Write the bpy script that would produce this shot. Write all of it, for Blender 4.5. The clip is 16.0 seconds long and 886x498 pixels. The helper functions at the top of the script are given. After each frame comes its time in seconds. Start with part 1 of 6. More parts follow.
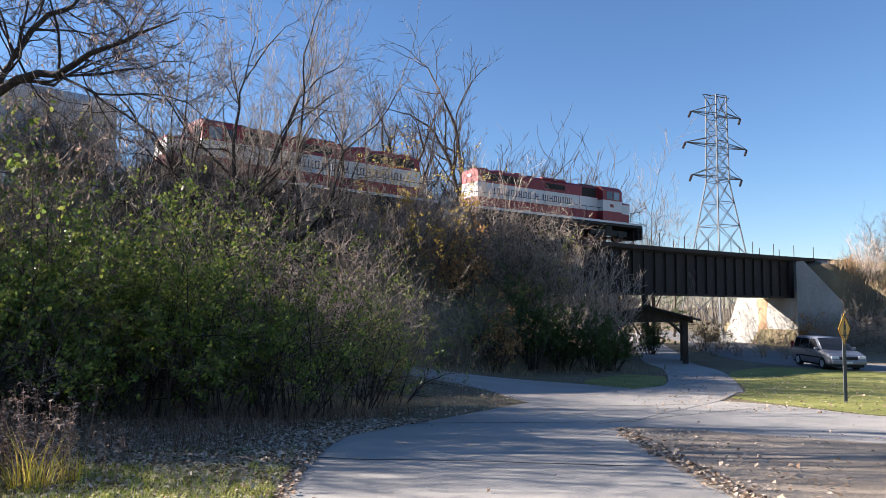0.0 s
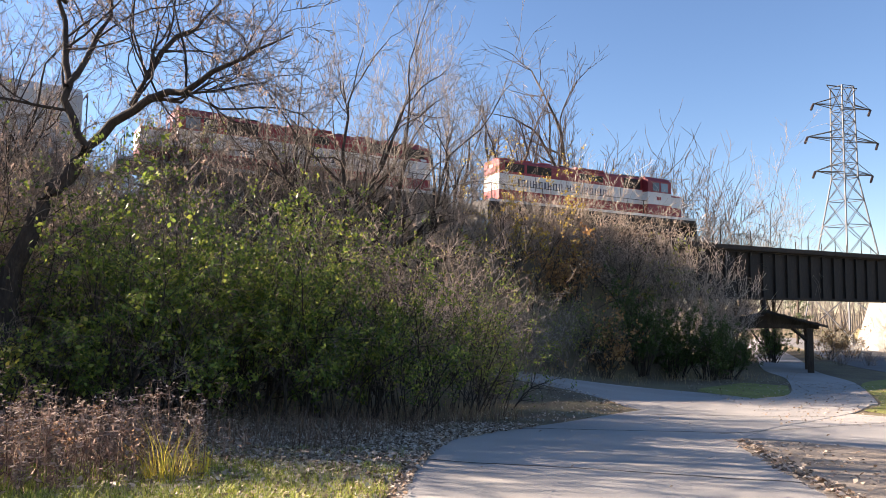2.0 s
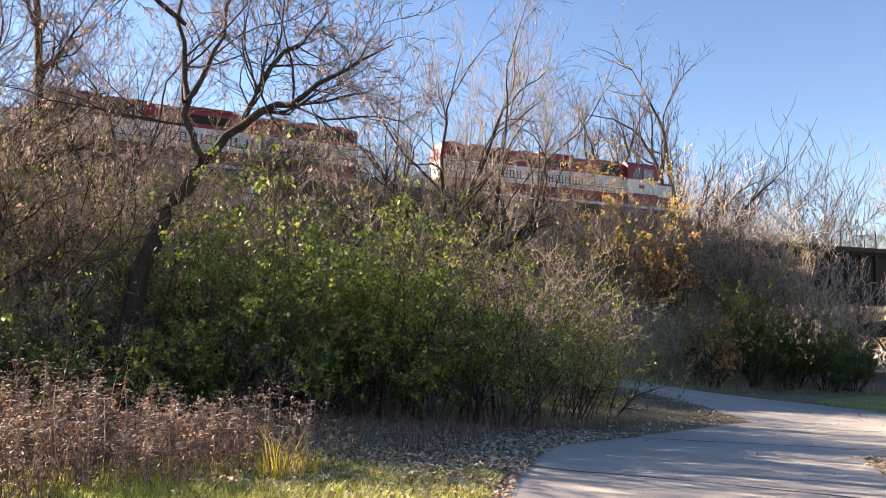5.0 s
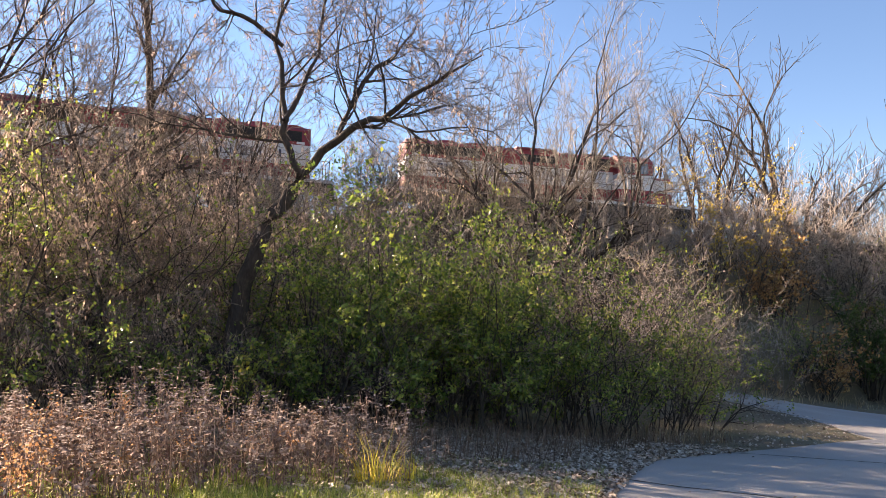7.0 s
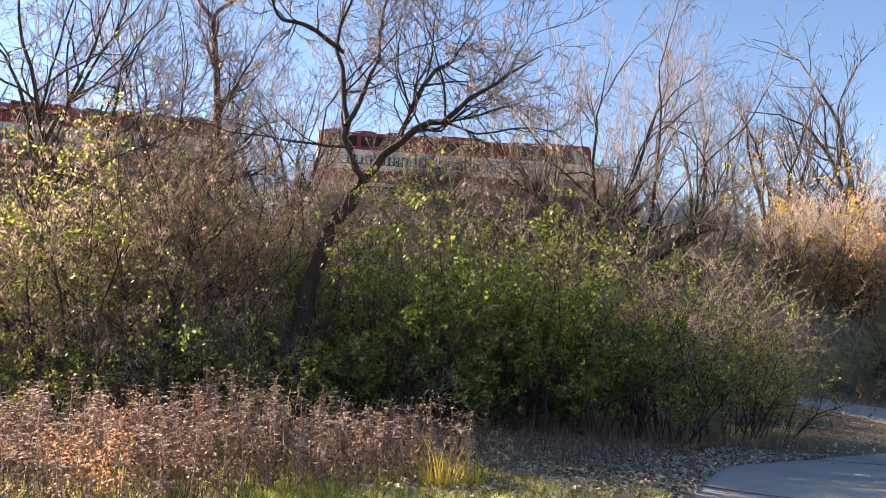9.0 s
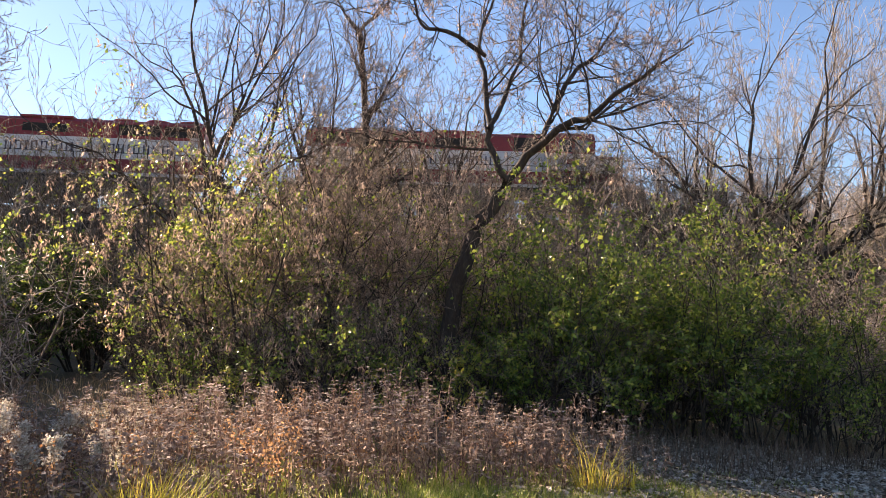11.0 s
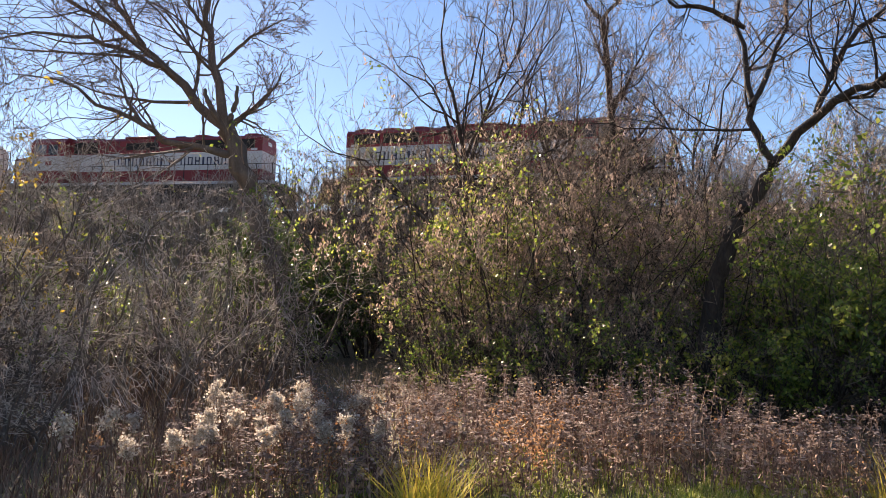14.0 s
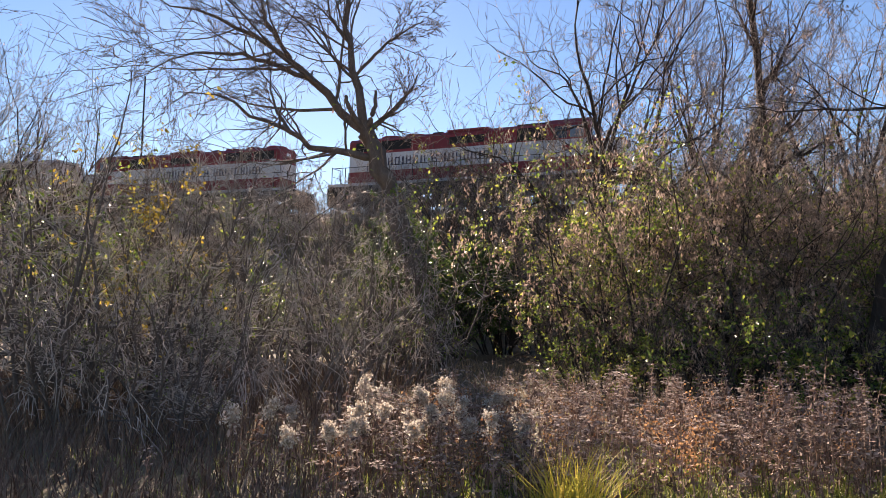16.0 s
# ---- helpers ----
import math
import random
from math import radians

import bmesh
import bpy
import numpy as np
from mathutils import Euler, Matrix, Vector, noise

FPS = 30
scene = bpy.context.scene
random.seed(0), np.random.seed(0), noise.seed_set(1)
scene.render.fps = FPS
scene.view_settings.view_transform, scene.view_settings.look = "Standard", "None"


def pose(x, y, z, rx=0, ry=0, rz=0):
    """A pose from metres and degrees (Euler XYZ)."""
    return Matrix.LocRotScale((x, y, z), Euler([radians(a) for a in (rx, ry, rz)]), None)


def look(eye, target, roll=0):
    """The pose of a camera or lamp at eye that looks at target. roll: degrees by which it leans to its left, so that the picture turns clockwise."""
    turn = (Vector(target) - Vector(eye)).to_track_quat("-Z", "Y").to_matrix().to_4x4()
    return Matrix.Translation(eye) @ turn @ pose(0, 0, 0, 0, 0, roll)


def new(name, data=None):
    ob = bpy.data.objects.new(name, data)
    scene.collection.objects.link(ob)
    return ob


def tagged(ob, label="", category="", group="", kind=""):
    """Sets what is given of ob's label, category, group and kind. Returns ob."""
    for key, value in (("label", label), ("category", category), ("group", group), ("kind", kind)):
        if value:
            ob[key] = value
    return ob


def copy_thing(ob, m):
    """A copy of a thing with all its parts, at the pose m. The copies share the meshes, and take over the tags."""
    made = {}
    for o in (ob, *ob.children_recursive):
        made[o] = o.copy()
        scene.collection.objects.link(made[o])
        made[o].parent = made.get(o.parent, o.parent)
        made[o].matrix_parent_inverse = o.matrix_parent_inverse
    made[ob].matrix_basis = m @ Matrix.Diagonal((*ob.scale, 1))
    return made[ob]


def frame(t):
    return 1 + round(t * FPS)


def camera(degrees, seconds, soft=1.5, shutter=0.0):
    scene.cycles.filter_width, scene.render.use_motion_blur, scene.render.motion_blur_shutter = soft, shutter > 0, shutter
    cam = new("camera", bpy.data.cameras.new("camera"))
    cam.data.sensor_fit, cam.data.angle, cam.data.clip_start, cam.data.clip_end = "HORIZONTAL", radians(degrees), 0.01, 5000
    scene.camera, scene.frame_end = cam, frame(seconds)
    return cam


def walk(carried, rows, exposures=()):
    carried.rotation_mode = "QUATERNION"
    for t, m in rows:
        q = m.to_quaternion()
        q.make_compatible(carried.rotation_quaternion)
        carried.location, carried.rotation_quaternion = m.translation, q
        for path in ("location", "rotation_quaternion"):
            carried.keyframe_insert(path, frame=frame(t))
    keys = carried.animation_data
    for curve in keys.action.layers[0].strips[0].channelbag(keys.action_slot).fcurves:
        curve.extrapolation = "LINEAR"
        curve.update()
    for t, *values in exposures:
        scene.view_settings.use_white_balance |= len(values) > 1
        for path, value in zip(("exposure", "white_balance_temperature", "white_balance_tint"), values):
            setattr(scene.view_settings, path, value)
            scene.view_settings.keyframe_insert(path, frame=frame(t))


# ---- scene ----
cam = camera(64.25, 16.0, soft=0.6)
# seconds, x, y, z, yaw to the left, pitch up, roll to the left: a phone swung round at arm's length
PATH = [
    (0.0, 0.000, 0.300, 1.639, 0.07, 4.45, 0.57), (0.5, -0.003, 0.300, 1.639, 0.68, 4.51, 0.57),
    (1.0, -0.023, 0.299, 1.639, 4.44, 4.52, 0.65), (1.5, -0.035, 0.298, 1.638, 6.67, 4.61, 0.71),
    (2.0, -0.044, 0.296, 1.638, 8.53, 4.67, 0.79), (2.5, -0.055, 0.295, 1.638, 10.53, 4.71, 0.82),
    (3.0, -0.073, 0.291, 1.638, 14.08, 4.66, 0.92), (3.2, -0.075, 0.290, 1.638, 14.55, 4.66, 0.95),
    (5.3, -0.089, 0.286, 1.638, 17.36, 5.06, 1.10), (5.5, -0.093, 0.285, 1.638, 18.09, 5.15, 1.07),
    (6.0, -0.101, 0.282, 1.638, 19.60, 5.22, 1.01), (6.5, -0.110, 0.279, 1.638, 21.40, 5.40, 0.98),
    (7.0, -0.121, 0.274, 1.638, 23.80, 5.57, 0.98), (7.5, -0.126, 0.272, 1.639, 24.74, 5.67, 0.89),
    (8.0, -0.129, 0.271, 1.639, 25.45, 5.70, 0.82), (8.2, -0.132, 0.269, 1.639, 25.98, 5.70, 0.80),
    (10.3, -0.177, 0.242, 1.639, 36.05, 5.52, 0.89), (10.5, -0.183, 0.237, 1.639, 37.57, 5.52, 0.89),
    (11.0, -0.194, 0.228, 1.639, 40.24, 5.57, 0.95), (11.5, -0.203, 0.220, 1.640, 42.61, 5.51, 1.07),
    (12.0, -0.215, 0.209, 1.640, 45.78, 5.41, 1.20), (12.5, -0.229, 0.194, 1.640, 49.65, 5.24, 1.34),
    (13.0, -0.243, 0.176, 1.641, 53.84, 5.03, 1.39), (13.5, -0.251, 0.163, 1.641, 56.83, 4.84, 1.30),
    (14.0, -0.260, 0.149, 1.642, 59.99, 4.65, 1.24), (14.5, -0.270, 0.131, 1.642, 63.93, 4.48, 1.16),
    (15.0, -0.276, 0.117, 1.643, 66.93, 4.37, 1.13), (15.5, -0.279, 0.111, 1.643, 68.09, 4.26, 1.05),
    (16.0, -0.284, 0.097, 1.644, 70.90, 4.16, 1.06),
]
EXPOSURES = [(0.0, 2.0, 6150, 16), (0.9, 2.02, 6200, 17), (2.2, 2.46, 7200, 21), (8.0, 2.68, 7650, 22), (11.0, 2.48, 7700, 22), (16.0, 2.0, 7050, 22)]
walk(cam, [(t, pose(x, y, z, 90 + pitch, 0, yaw) @ pose(0, 0, 0, 0, 0, roll)) for t, x, y, z, yaw, pitch, roll in PATH], EXPOSURES)

# ---- world and sun ----
SUN_AZ, SUN_EL = radians(83.0), radians(24.3)  # azimuths turn to the left from the y axis
TO_SUN = Vector((-math.sin(SUN_AZ) * math.cos(SUN_EL), math.cos(SUN_AZ) * math.cos(SUN_EL), math.sin(SUN_EL)))
world = bpy.data.worlds.new("sky")
scene.world = world
world.use_nodes = True
sky = world.node_tree.nodes.new("ShaderNodeTexSky")
sky.sky_type, sky.sun_disc = "NISHITA", False
sky.sun_elevation, sky.sun_rotation = SUN_EL, -SUN_AZ
sky.air_density, sky.dust_density, sky.ozone_density = 1.0, 0.05, 4.0
tone = world.node_tree.nodes.new("ShaderNodeHueSaturation")
tone.inputs["Saturation"].default_value = 1.06
world.node_tree.links.new(sky.outputs[0], tone.inputs["Color"])
world.node_tree.links.new(tone.outputs[0], world.node_tree.nodes["Background"].inputs[0])
world.node_tree.nodes["Background"].inputs[1].default_value = 0.042
sun_data = bpy.data.lights.new("sun", "SUN")
sun_data.energy, sun_data.angle, sun_data.color = 5.0, radians(0.5), (1.0, 0.885, 0.735)
new("sun", sun_data).matrix_world = look(TO_SUN * 100, (0, 0, 0))

# ---- materials ----
def shader(name, colors, rough=0.8, metal=0.0, scale=4.0, detail_scale=60.0, bump=0.3, spread=0.5, by="noise", translucent=0.0, mix_random=0.0, distance=0.01, stretch=(1, 1, 1), spec=0.3):
    """A surface whose colours run along a ramp driven by noise at two scales, or by a random number for each loose piece."""
    m = bpy.data.materials.new(name)
    m.use_nodes = True
    nt = m.node_tree
    N, L = nt.nodes, nt.links
    bsdf = N["Principled BSDF"]
    bsdf.inputs["Roughness"].default_value, bsdf.inputs["Metallic"].default_value = rough, metal
    bsdf.inputs["Specular IOR Level"].default_value = spec
    co = N.new("ShaderNodeTexCoord")
    mp = N.new("ShaderNodeMapping")
    mp.inputs["Scale"].default_value = stretch
    L.new(co.outputs["Object"], mp.inputs[0])
    big, fine = N.new("ShaderNodeTexNoise"), N.new("ShaderNodeTexNoise")
    big.inputs["Scale"].default_value, fine.inputs["Scale"].default_value = scale, detail_scale
    big.inputs["Detail"].default_value, fine.inputs["Detail"].default_value = 5, 4
    for n in (big, fine):
        L.new(mp.outputs[0], n.inputs["Vector"])
    mix = N.new("ShaderNodeMix")
    mix.inputs[0].default_value = 0.4
    L.new(big.outputs[0], mix.inputs[2])
    L.new(fine.outputs[0], mix.inputs[3])
    value = mix.outputs[0]
    if by == "island":
        geo = N.new("ShaderNodeNewGeometry")
        m2 = N.new("ShaderNodeMix")
        m2.inputs[0].default_value = 0.65
        L.new(value, m2.inputs[2])
        L.new(geo.outputs["Random Per Island"], m2.inputs[3])
        value = m2.outputs[0]
    elif by == "object":
        info = N.new("ShaderNodeObjectInfo")
        m2 = N.new("ShaderNodeMix")
        m2.inputs[0].default_value = 0.5
        L.new(value, m2.inputs[2])
        L.new(info.outputs["Random"], m2.inputs[3])
        value = m2.outputs[0]
    ramp = N.new("ShaderNodeValToRGB")
    L.new(value, ramp.inputs[0])
    els = ramp.color_ramp.elements
    lo, hi = 0.5 - spread / 2, 0.5 + spread / 2
    while len(els) < len(colors):
        els.new(0.5)
    for i, c in enumerate(colors):
        els[i].position = lo + (hi - lo) * i / max(1, len(colors) - 1)
        els[i].color = (*c, 1)
    L.new(ramp.outputs[0], bsdf.inputs["Base Color"])
    if bump:
        b = N.new("ShaderNodeBump")
        b.inputs["Strength"].default_value, b.inputs["Distance"].default_value = bump, distance
        L.new(fine.outputs[0], b.inputs["Height"])
        L.new(b.outputs[0], bsdf.inputs["Normal"])
    if translucent:
        tr, ms = N.new("ShaderNodeBsdfTranslucent"), N.new("ShaderNodeMixShader")
        L.new(ramp.outputs[0], tr.inputs[0])
        ms.inputs[0].default_value = translucent
        L.new(bsdf.outputs[0], ms.inputs[1])
        L.new(tr.outputs[0], ms.inputs[2])
        L.new(ms.outputs[0], N["Material Output"].inputs[0])
    return m


M = {}
M["bark_dark"] = shader("bark_dark", [(0.020, 0.015, 0.012), (0.052, 0.039, 0.031), (0.105, 0.082, 0.065)], 0.9, scale=7, detail_scale=30, bump=1.0, distance=0.05, stretch=(1, 1, 0.3))
M["bark_grey"] = shader("bark_grey", [(0.09, 0.075, 0.062), (0.17, 0.143, 0.12), (0.26, 0.225, 0.19)], 0.9, scale=6, detail_scale=40, bump=0.6, distance=0.02, stretch=(1, 1, 0.3))
M["twig_grey"] = shader("twig_grey", [(0.11, 0.09, 0.075), (0.19, 0.16, 0.135), (0.31, 0.265, 0.225)], 0.85, by="island", bump=0)
M["twig_far"] = shader("twig_far", [(0.035, 0.027, 0.022), (0.07, 0.055, 0.046), (0.13, 0.105, 0.088)], 0.85, by="island", bump=0)
M["twig_brown"] = shader("twig_brown", [(0.10, 0.074, 0.057), (0.19, 0.142, 0.11), (0.31, 0.24, 0.19)], 0.85, by="island", bump=0)
M["twig_dark"] = shader("twig_dark", [(0.085, 0.064, 0.052), (0.16, 0.122, 0.10), (0.27, 0.21, 0.175)], 0.85, by="island", bump=0)
M["twig_scrub"] = shader("twig_scrub", [(0.20, 0.155, 0.125), (0.34, 0.275, 0.22), (0.50, 0.42, 0.35)], 0.85, by="island", bump=0)
M["twig_thicket"] = shader("twig_thicket", [(0.24, 0.20, 0.17), (0.40, 0.345, 0.30), (0.58, 0.52, 0.46)], 0.85, by="island", bump=0, spread=0.8)
M["twig_blond"] = shader("twig_blond", [(0.30, 0.235, 0.19), (0.46, 0.37, 0.31), (0.62, 0.52, 0.44)], 0.85, by="island", bump=0)
M["leaf_green"] = shader("leaf_green", [(0.06, 0.10, 0.022), (0.125, 0.185, 0.038), (0.20, 0.27, 0.05), (0.42, 0.45, 0.09)], 0.34, by="island", bump=0, translucent=0.45, spread=0.6, scale=0.6)
M["leaf_deep"] = shader("leaf_deep", [(0.03, 0.055, 0.014), (0.06, 0.10, 0.022), (0.11, 0.15, 0.035)], 0.42, by="island", bump=0, translucent=0.3, spread=0.8, scale=0.6)
M["seed_dry"] = shader("seed_dry", [(0.22, 0.15, 0.11), (0.40, 0.29, 0.225), (0.58, 0.45, 0.36)], 0.8, by="island", bump=0, translucent=0.35, spread=0.8)
M["bark_broken"] = shader("bark_broken", [(0.07, 0.055, 0.045), (0.13, 0.105, 0.088), (0.21, 0.175, 0.15)], 0.9, scale=6, detail_scale=40, bump=0.8, distance=0.03, stretch=(1, 1, 0.3))
M["brush_brown"] = shader("brush_brown", [(0.085, 0.05, 0.034), (0.18, 0.11, 0.075), (0.32, 0.22, 0.15)], 0.85, by="island", bump=0, spread=0.8)
M["leaf_pine"] = shader("leaf_pine", [(0.03, 0.05, 0.02), (0.06, 0.09, 0.03)], 0.6, by="island", bump=0, translucent=0.15)
M["leaf_yellow"] = shader("leaf_yellow", [(0.09, 0.13, 0.025), (0.20, 0.25, 0.045), (0.33, 0.35, 0.065), (0.44, 0.38, 0.075)], 0.5, by="island", bump=0, translucent=0.4, spread=0.6, scale=0.6)
M["leaf_gold"] = shader("leaf_gold", [(0.28, 0.19, 0.03), (0.46, 0.33, 0.05), (0.58, 0.44, 0.10)], 0.55, by="island", bump=0, translucent=0.4)
M["leaf_rust"] = shader("leaf_rust", [(0.30, 0.15, 0.06), (0.45, 0.24, 0.09), (0.58, 0.36, 0.16)], 0.6, by="island", bump=0, translucent=0.35)
M["leaf_dry"] = shader("leaf_dry", [(0.25, 0.165, 0.115), (0.42, 0.295, 0.22), (0.57, 0.44, 0.345)], 0.75, by="island", bump=0, translucent=0.3, spread=0.8)
M["litter"] = shader("litter", [(0.15, 0.10, 0.065), (0.29, 0.21, 0.145), (0.43, 0.34, 0.255), (0.58, 0.50, 0.41)], 0.6, by="island", bump=0, translucent=0.1, spread=0.6)
M["grass"] = shader("grass", [(0.12, 0.17, 0.025), (0.25, 0.31, 0.05), (0.40, 0.43, 0.085), (0.55, 0.49, 0.20)], 0.5, by="island", bump=0, translucent=0.35, spread=0.6, scale=0.5)
M["grass_gold"] = shader("grass_gold", [(0.34, 0.36, 0.05), (0.60, 0.48, 0.08), (0.72, 0.52, 0.16)], 0.6, by="island", bump=0, translucent=0.4, spread=0.8)
M["grass_straw"] = shader("grass_straw", [(0.22, 0.155, 0.085), (0.37, 0.275, 0.16), (0.52, 0.41, 0.26)], 0.8, by="island", bump=0, translucent=0.2, spread=0.8)
M["weed_stem"] = shader("weed_stem", [(0.13, 0.078, 0.058), (0.28, 0.18, 0.135), (0.46, 0.33, 0.255)], 0.85, by="island", bump=0, spread=0.62)
M["weed_head"] = shader("weed_head", [(0.12, 0.08, 0.064), (0.28, 0.2, 0.16), (0.54, 0.44, 0.37)], 0.95, by="island", bump=0, translucent=0.3, spread=0.62)
M["weed_fluff"] = shader("weed_fluff", [(0.38, 0.32, 0.25), (0.56, 0.49, 0.40), (0.74, 0.68, 0.59)], 0.95, by="island", bump=0, translucent=0.4, spread=0.62)
M["weed_rust"] = shader("weed_rust", [(0.28, 0.13, 0.06), (0.46, 0.24, 0.11), (0.60, 0.36, 0.18)], 0.9, by="island", bump=0, translucent=0.3, spread=0.62)
M["ground"] = shader("ground", [(0.07, 0.052, 0.036), (0.13, 0.10, 0.068), (0.17, 0.145, 0.08), (0.25, 0.20, 0.14)], 0.95, scale=0.5, detail_scale=14, bump=0.8, distance=0.05)
M["lawn"] = shader("lawn", [(0.10, 0.12, 0.03), (0.19, 0.20, 0.05), (0.30, 0.285, 0.09)], 0.9, scale=0.6, detail_scale=25, bump=0.8, distance=0.03)
M["path"] = shader("path", [(0.22, 0.213, 0.2), (0.30, 0.29, 0.27), (0.385, 0.37, 0.345)], 0.85, scale=0.35, detail_scale=45, bump=0.25, distance=0.006)
M["dirt"] = shader("dirt", [(0.13, 0.105, 0.08), (0.23, 0.195, 0.155), (0.33, 0.29, 0.24)], 0.95, scale=0.7, detail_scale=20, bump=0.7, distance=0.02)
M["road"] = shader("road", [(0.10, 0.10, 0.10), (0.15, 0.148, 0.145), (0.20, 0.197, 0.19)], 0.85, scale=0.4, detail_scale=40, bump=0.2)
M["crack"] = shader("crack", [(0.03, 0.028, 0.025), (0.06, 0.055, 0.05)], 0.95, bump=0)
M["ballast"] = shader("ballast", [(0.10, 0.09, 0.085), (0.20, 0.185, 0.17), (0.32, 0.30, 0.28)], 0.95, scale=1.5, detail_scale=12, bump=1.0, distance=0.05)
M["steel_dark"] = shader("steel_dark", [(0.012, 0.010, 0.009), (0.026, 0.021, 0.018), (0.06, 0.042, 0.032)], 0.75, scale=0.8, detail_scale=12, bump=0.2, stretch=(1, 1, 0.2))
M["rail_steel"] = shader("rail_steel", [(0.10, 0.06, 0.045), (0.20, 0.13, 0.10)], 0.6, metal=0.6, bump=0.1)
M["tie_wood"] = shader("tie_wood", [(0.03, 0.024, 0.02), (0.075, 0.06, 0.05)], 0.95, scale=3, bump=0.5)
M["concrete"] = shader("concrete", [(0.16, 0.15, 0.135), (0.31, 0.30, 0.275), (0.44, 0.43, 0.40)], 0.9, scale=0.5, detail_scale=18, bump=0.4, stretch=(1, 1, 0.35), distance=0.02)
M["concrete_stain"] = shader("concrete_stain", [(0.16, 0.10, 0.055), (0.30, 0.20, 0.12), (0.42, 0.35, 0.27)], 0.9, scale=0.9, detail_scale=14, bump=0.4, stretch=(1, 1, 0.2))
M["galvanised"] = shader("galvanised", [(0.055, 0.06, 0.068), (0.085, 0.092, 0.102), (0.12, 0.128, 0.138)], 0.6, metal=0.1, scale=0.6, bump=0)
M["wood_dark"] = shader("wood_dark", [(0.028, 0.02, 0.015), (0.06, 0.043, 0.032), (0.10, 0.075, 0.055)], 0.85, scale=3, detail_scale=30, bump=0.4, stretch=(1, 1, 0.2))
M["shingle"] = shader("shingle", [(0.03, 0.026, 0.024), (0.055, 0.05, 0.045)], 0.9, scale=3, bump=0.5)
M["paint_red"] = shader("paint_red", [(0.15, 0.016, 0.022), (0.21, 0.024, 0.03), (0.27, 0.04, 0.042)], 0.45, scale=0.9, detail_scale=16, bump=0.05, stretch=(1, 1, 0.4), spread=0.7)
M["paint_white"] = shader("paint_white", [(0.40, 0.40, 0.405), (0.55, 0.55, 0.55), (0.64, 0.64, 0.63)], 0.45, scale=0.9, detail_scale=16, bump=0.05, stretch=(1, 1, 0.4), spread=0.7)
M["paint_blue"] = shader("paint_blue", [(0.025, 0.03, 0.06), (0.045, 0.055, 0.10)], 0.5, bump=0)
M["under_black"] = shader("under_black", [(0.012, 0.012, 0.012), (0.03, 0.028, 0.026)], 0.7, scale=2, bump=0.2)
M["grille"] = shader("grille", [(0.015, 0.013, 0.013), (0.03, 0.026, 0.025)], 0.7, scale=3, bump=0.4)
M["paint_grey"] = shader("paint_grey", [(0.36, 0.36, 0.36), (0.48, 0.48, 0.475), (0.58, 0.575, 0.56)], 0.6, scale=0.9, detail_scale=12, bump=0.1, stretch=(1, 1, 0.3))
M["car_paint"] = shader("car_paint", [(0.16, 0.172, 0.205), (0.21, 0.222, 0.255)], 0.3, metal=0.35, bump=0, spec=0.5)
M["glass_dark"] = shader("glass_dark", [(0.012, 0.014, 0.016), (0.02, 0.022, 0.025)], 0.08, bump=0, spec=0.6)
M["rubber"] = shader("rubber", [(0.012, 0.012, 0.012), (0.025, 0.025, 0.025)], 0.85, bump=0.1)
M["rim"] = shader("rim", [(0.45, 0.45, 0.46), (0.55, 0.55, 0.56)], 0.35, metal=0.7, bump=0)
M["lamp_lens"] = shader("lamp_lens", [(0.65, 0.66, 0.66), (0.75, 0.76, 0.76)], 0.15, bump=0, spec=0.6)
M["tail_red"] = shader("tail_red", [(0.35, 0.02, 0.02), (0.42, 0.03, 0.03)], 0.25, bump=0)
# amber-brown rather than clear yellow: the shade on the sign is put into the colour
M["sign_yellow"] = shader("sign_yellow", [(0.46, 0.25, 0.03), (0.56, 0.31, 0.04)], 0.5, bump=0, scale=2)
M["sign_black"] = shader("sign_black", [(0.015, 0.014, 0.012), (0.025, 0.022, 0.02)], 0.6, bump=0)
M["insulator"] = shader("insulator", [(0.04, 0.03, 0.03), (0.08, 0.06, 0.055)], 0.4, bump=0)
M["far_wood"] = shader("far_wood", [(0.13, 0.11, 0.10), (0.20, 0.175, 0.155), (0.27, 0.235, 0.20)], 0.95, by="island", bump=0)
# the sky showing in the cab window is put into this pane's blue-grey colour
M["cab_glass_sky"] = shader("cab_glass_sky", [(0.10, 0.13, 0.16), (0.15, 0.18, 0.21)], 0.08, bump=0, spec=0.7)

# ---- building tools ----
def box(bm, x0, x1, y0, y1, z0, z1, bevel=0.0):
    vs = bmesh.ops.create_cube(bm, size=1.0)["verts"]
    bmesh.ops.scale(bm, vec=(abs(x1 - x0), abs(y1 - y0), abs(z1 - z0)), verts=vs)
    bmesh.ops.translate(bm, vec=((x0 + x1) / 2, (y0 + y1) / 2, (z0 + z1) / 2), verts=vs)
    if bevel:
        edges = list({e for v in vs for e in v.link_edges})
        bmesh.ops.bevel(bm, geom=edges, offset=bevel, segments=2, affect="EDGES", profile=0.6)
    return vs


def rod(bm, a, b, r, sides=6, r2=None):
    a, b = Vector(a), Vector(b)
    d = b - a
    m = Matrix.Translation((a + b) / 2) @ d.to_track_quat("Z", "Y").to_matrix().to_4x4()
    return bmesh.ops.create_cone(bm, cap_ends=True, segments=sides, radius1=r, radius2=r if r2 is None else r2, depth=d.length, matrix=m)["verts"]


def beam(bm, a, b, w, h=None):
    """A square bar between two points."""
    return rod(bm, a, b, w * 0.7, 4)


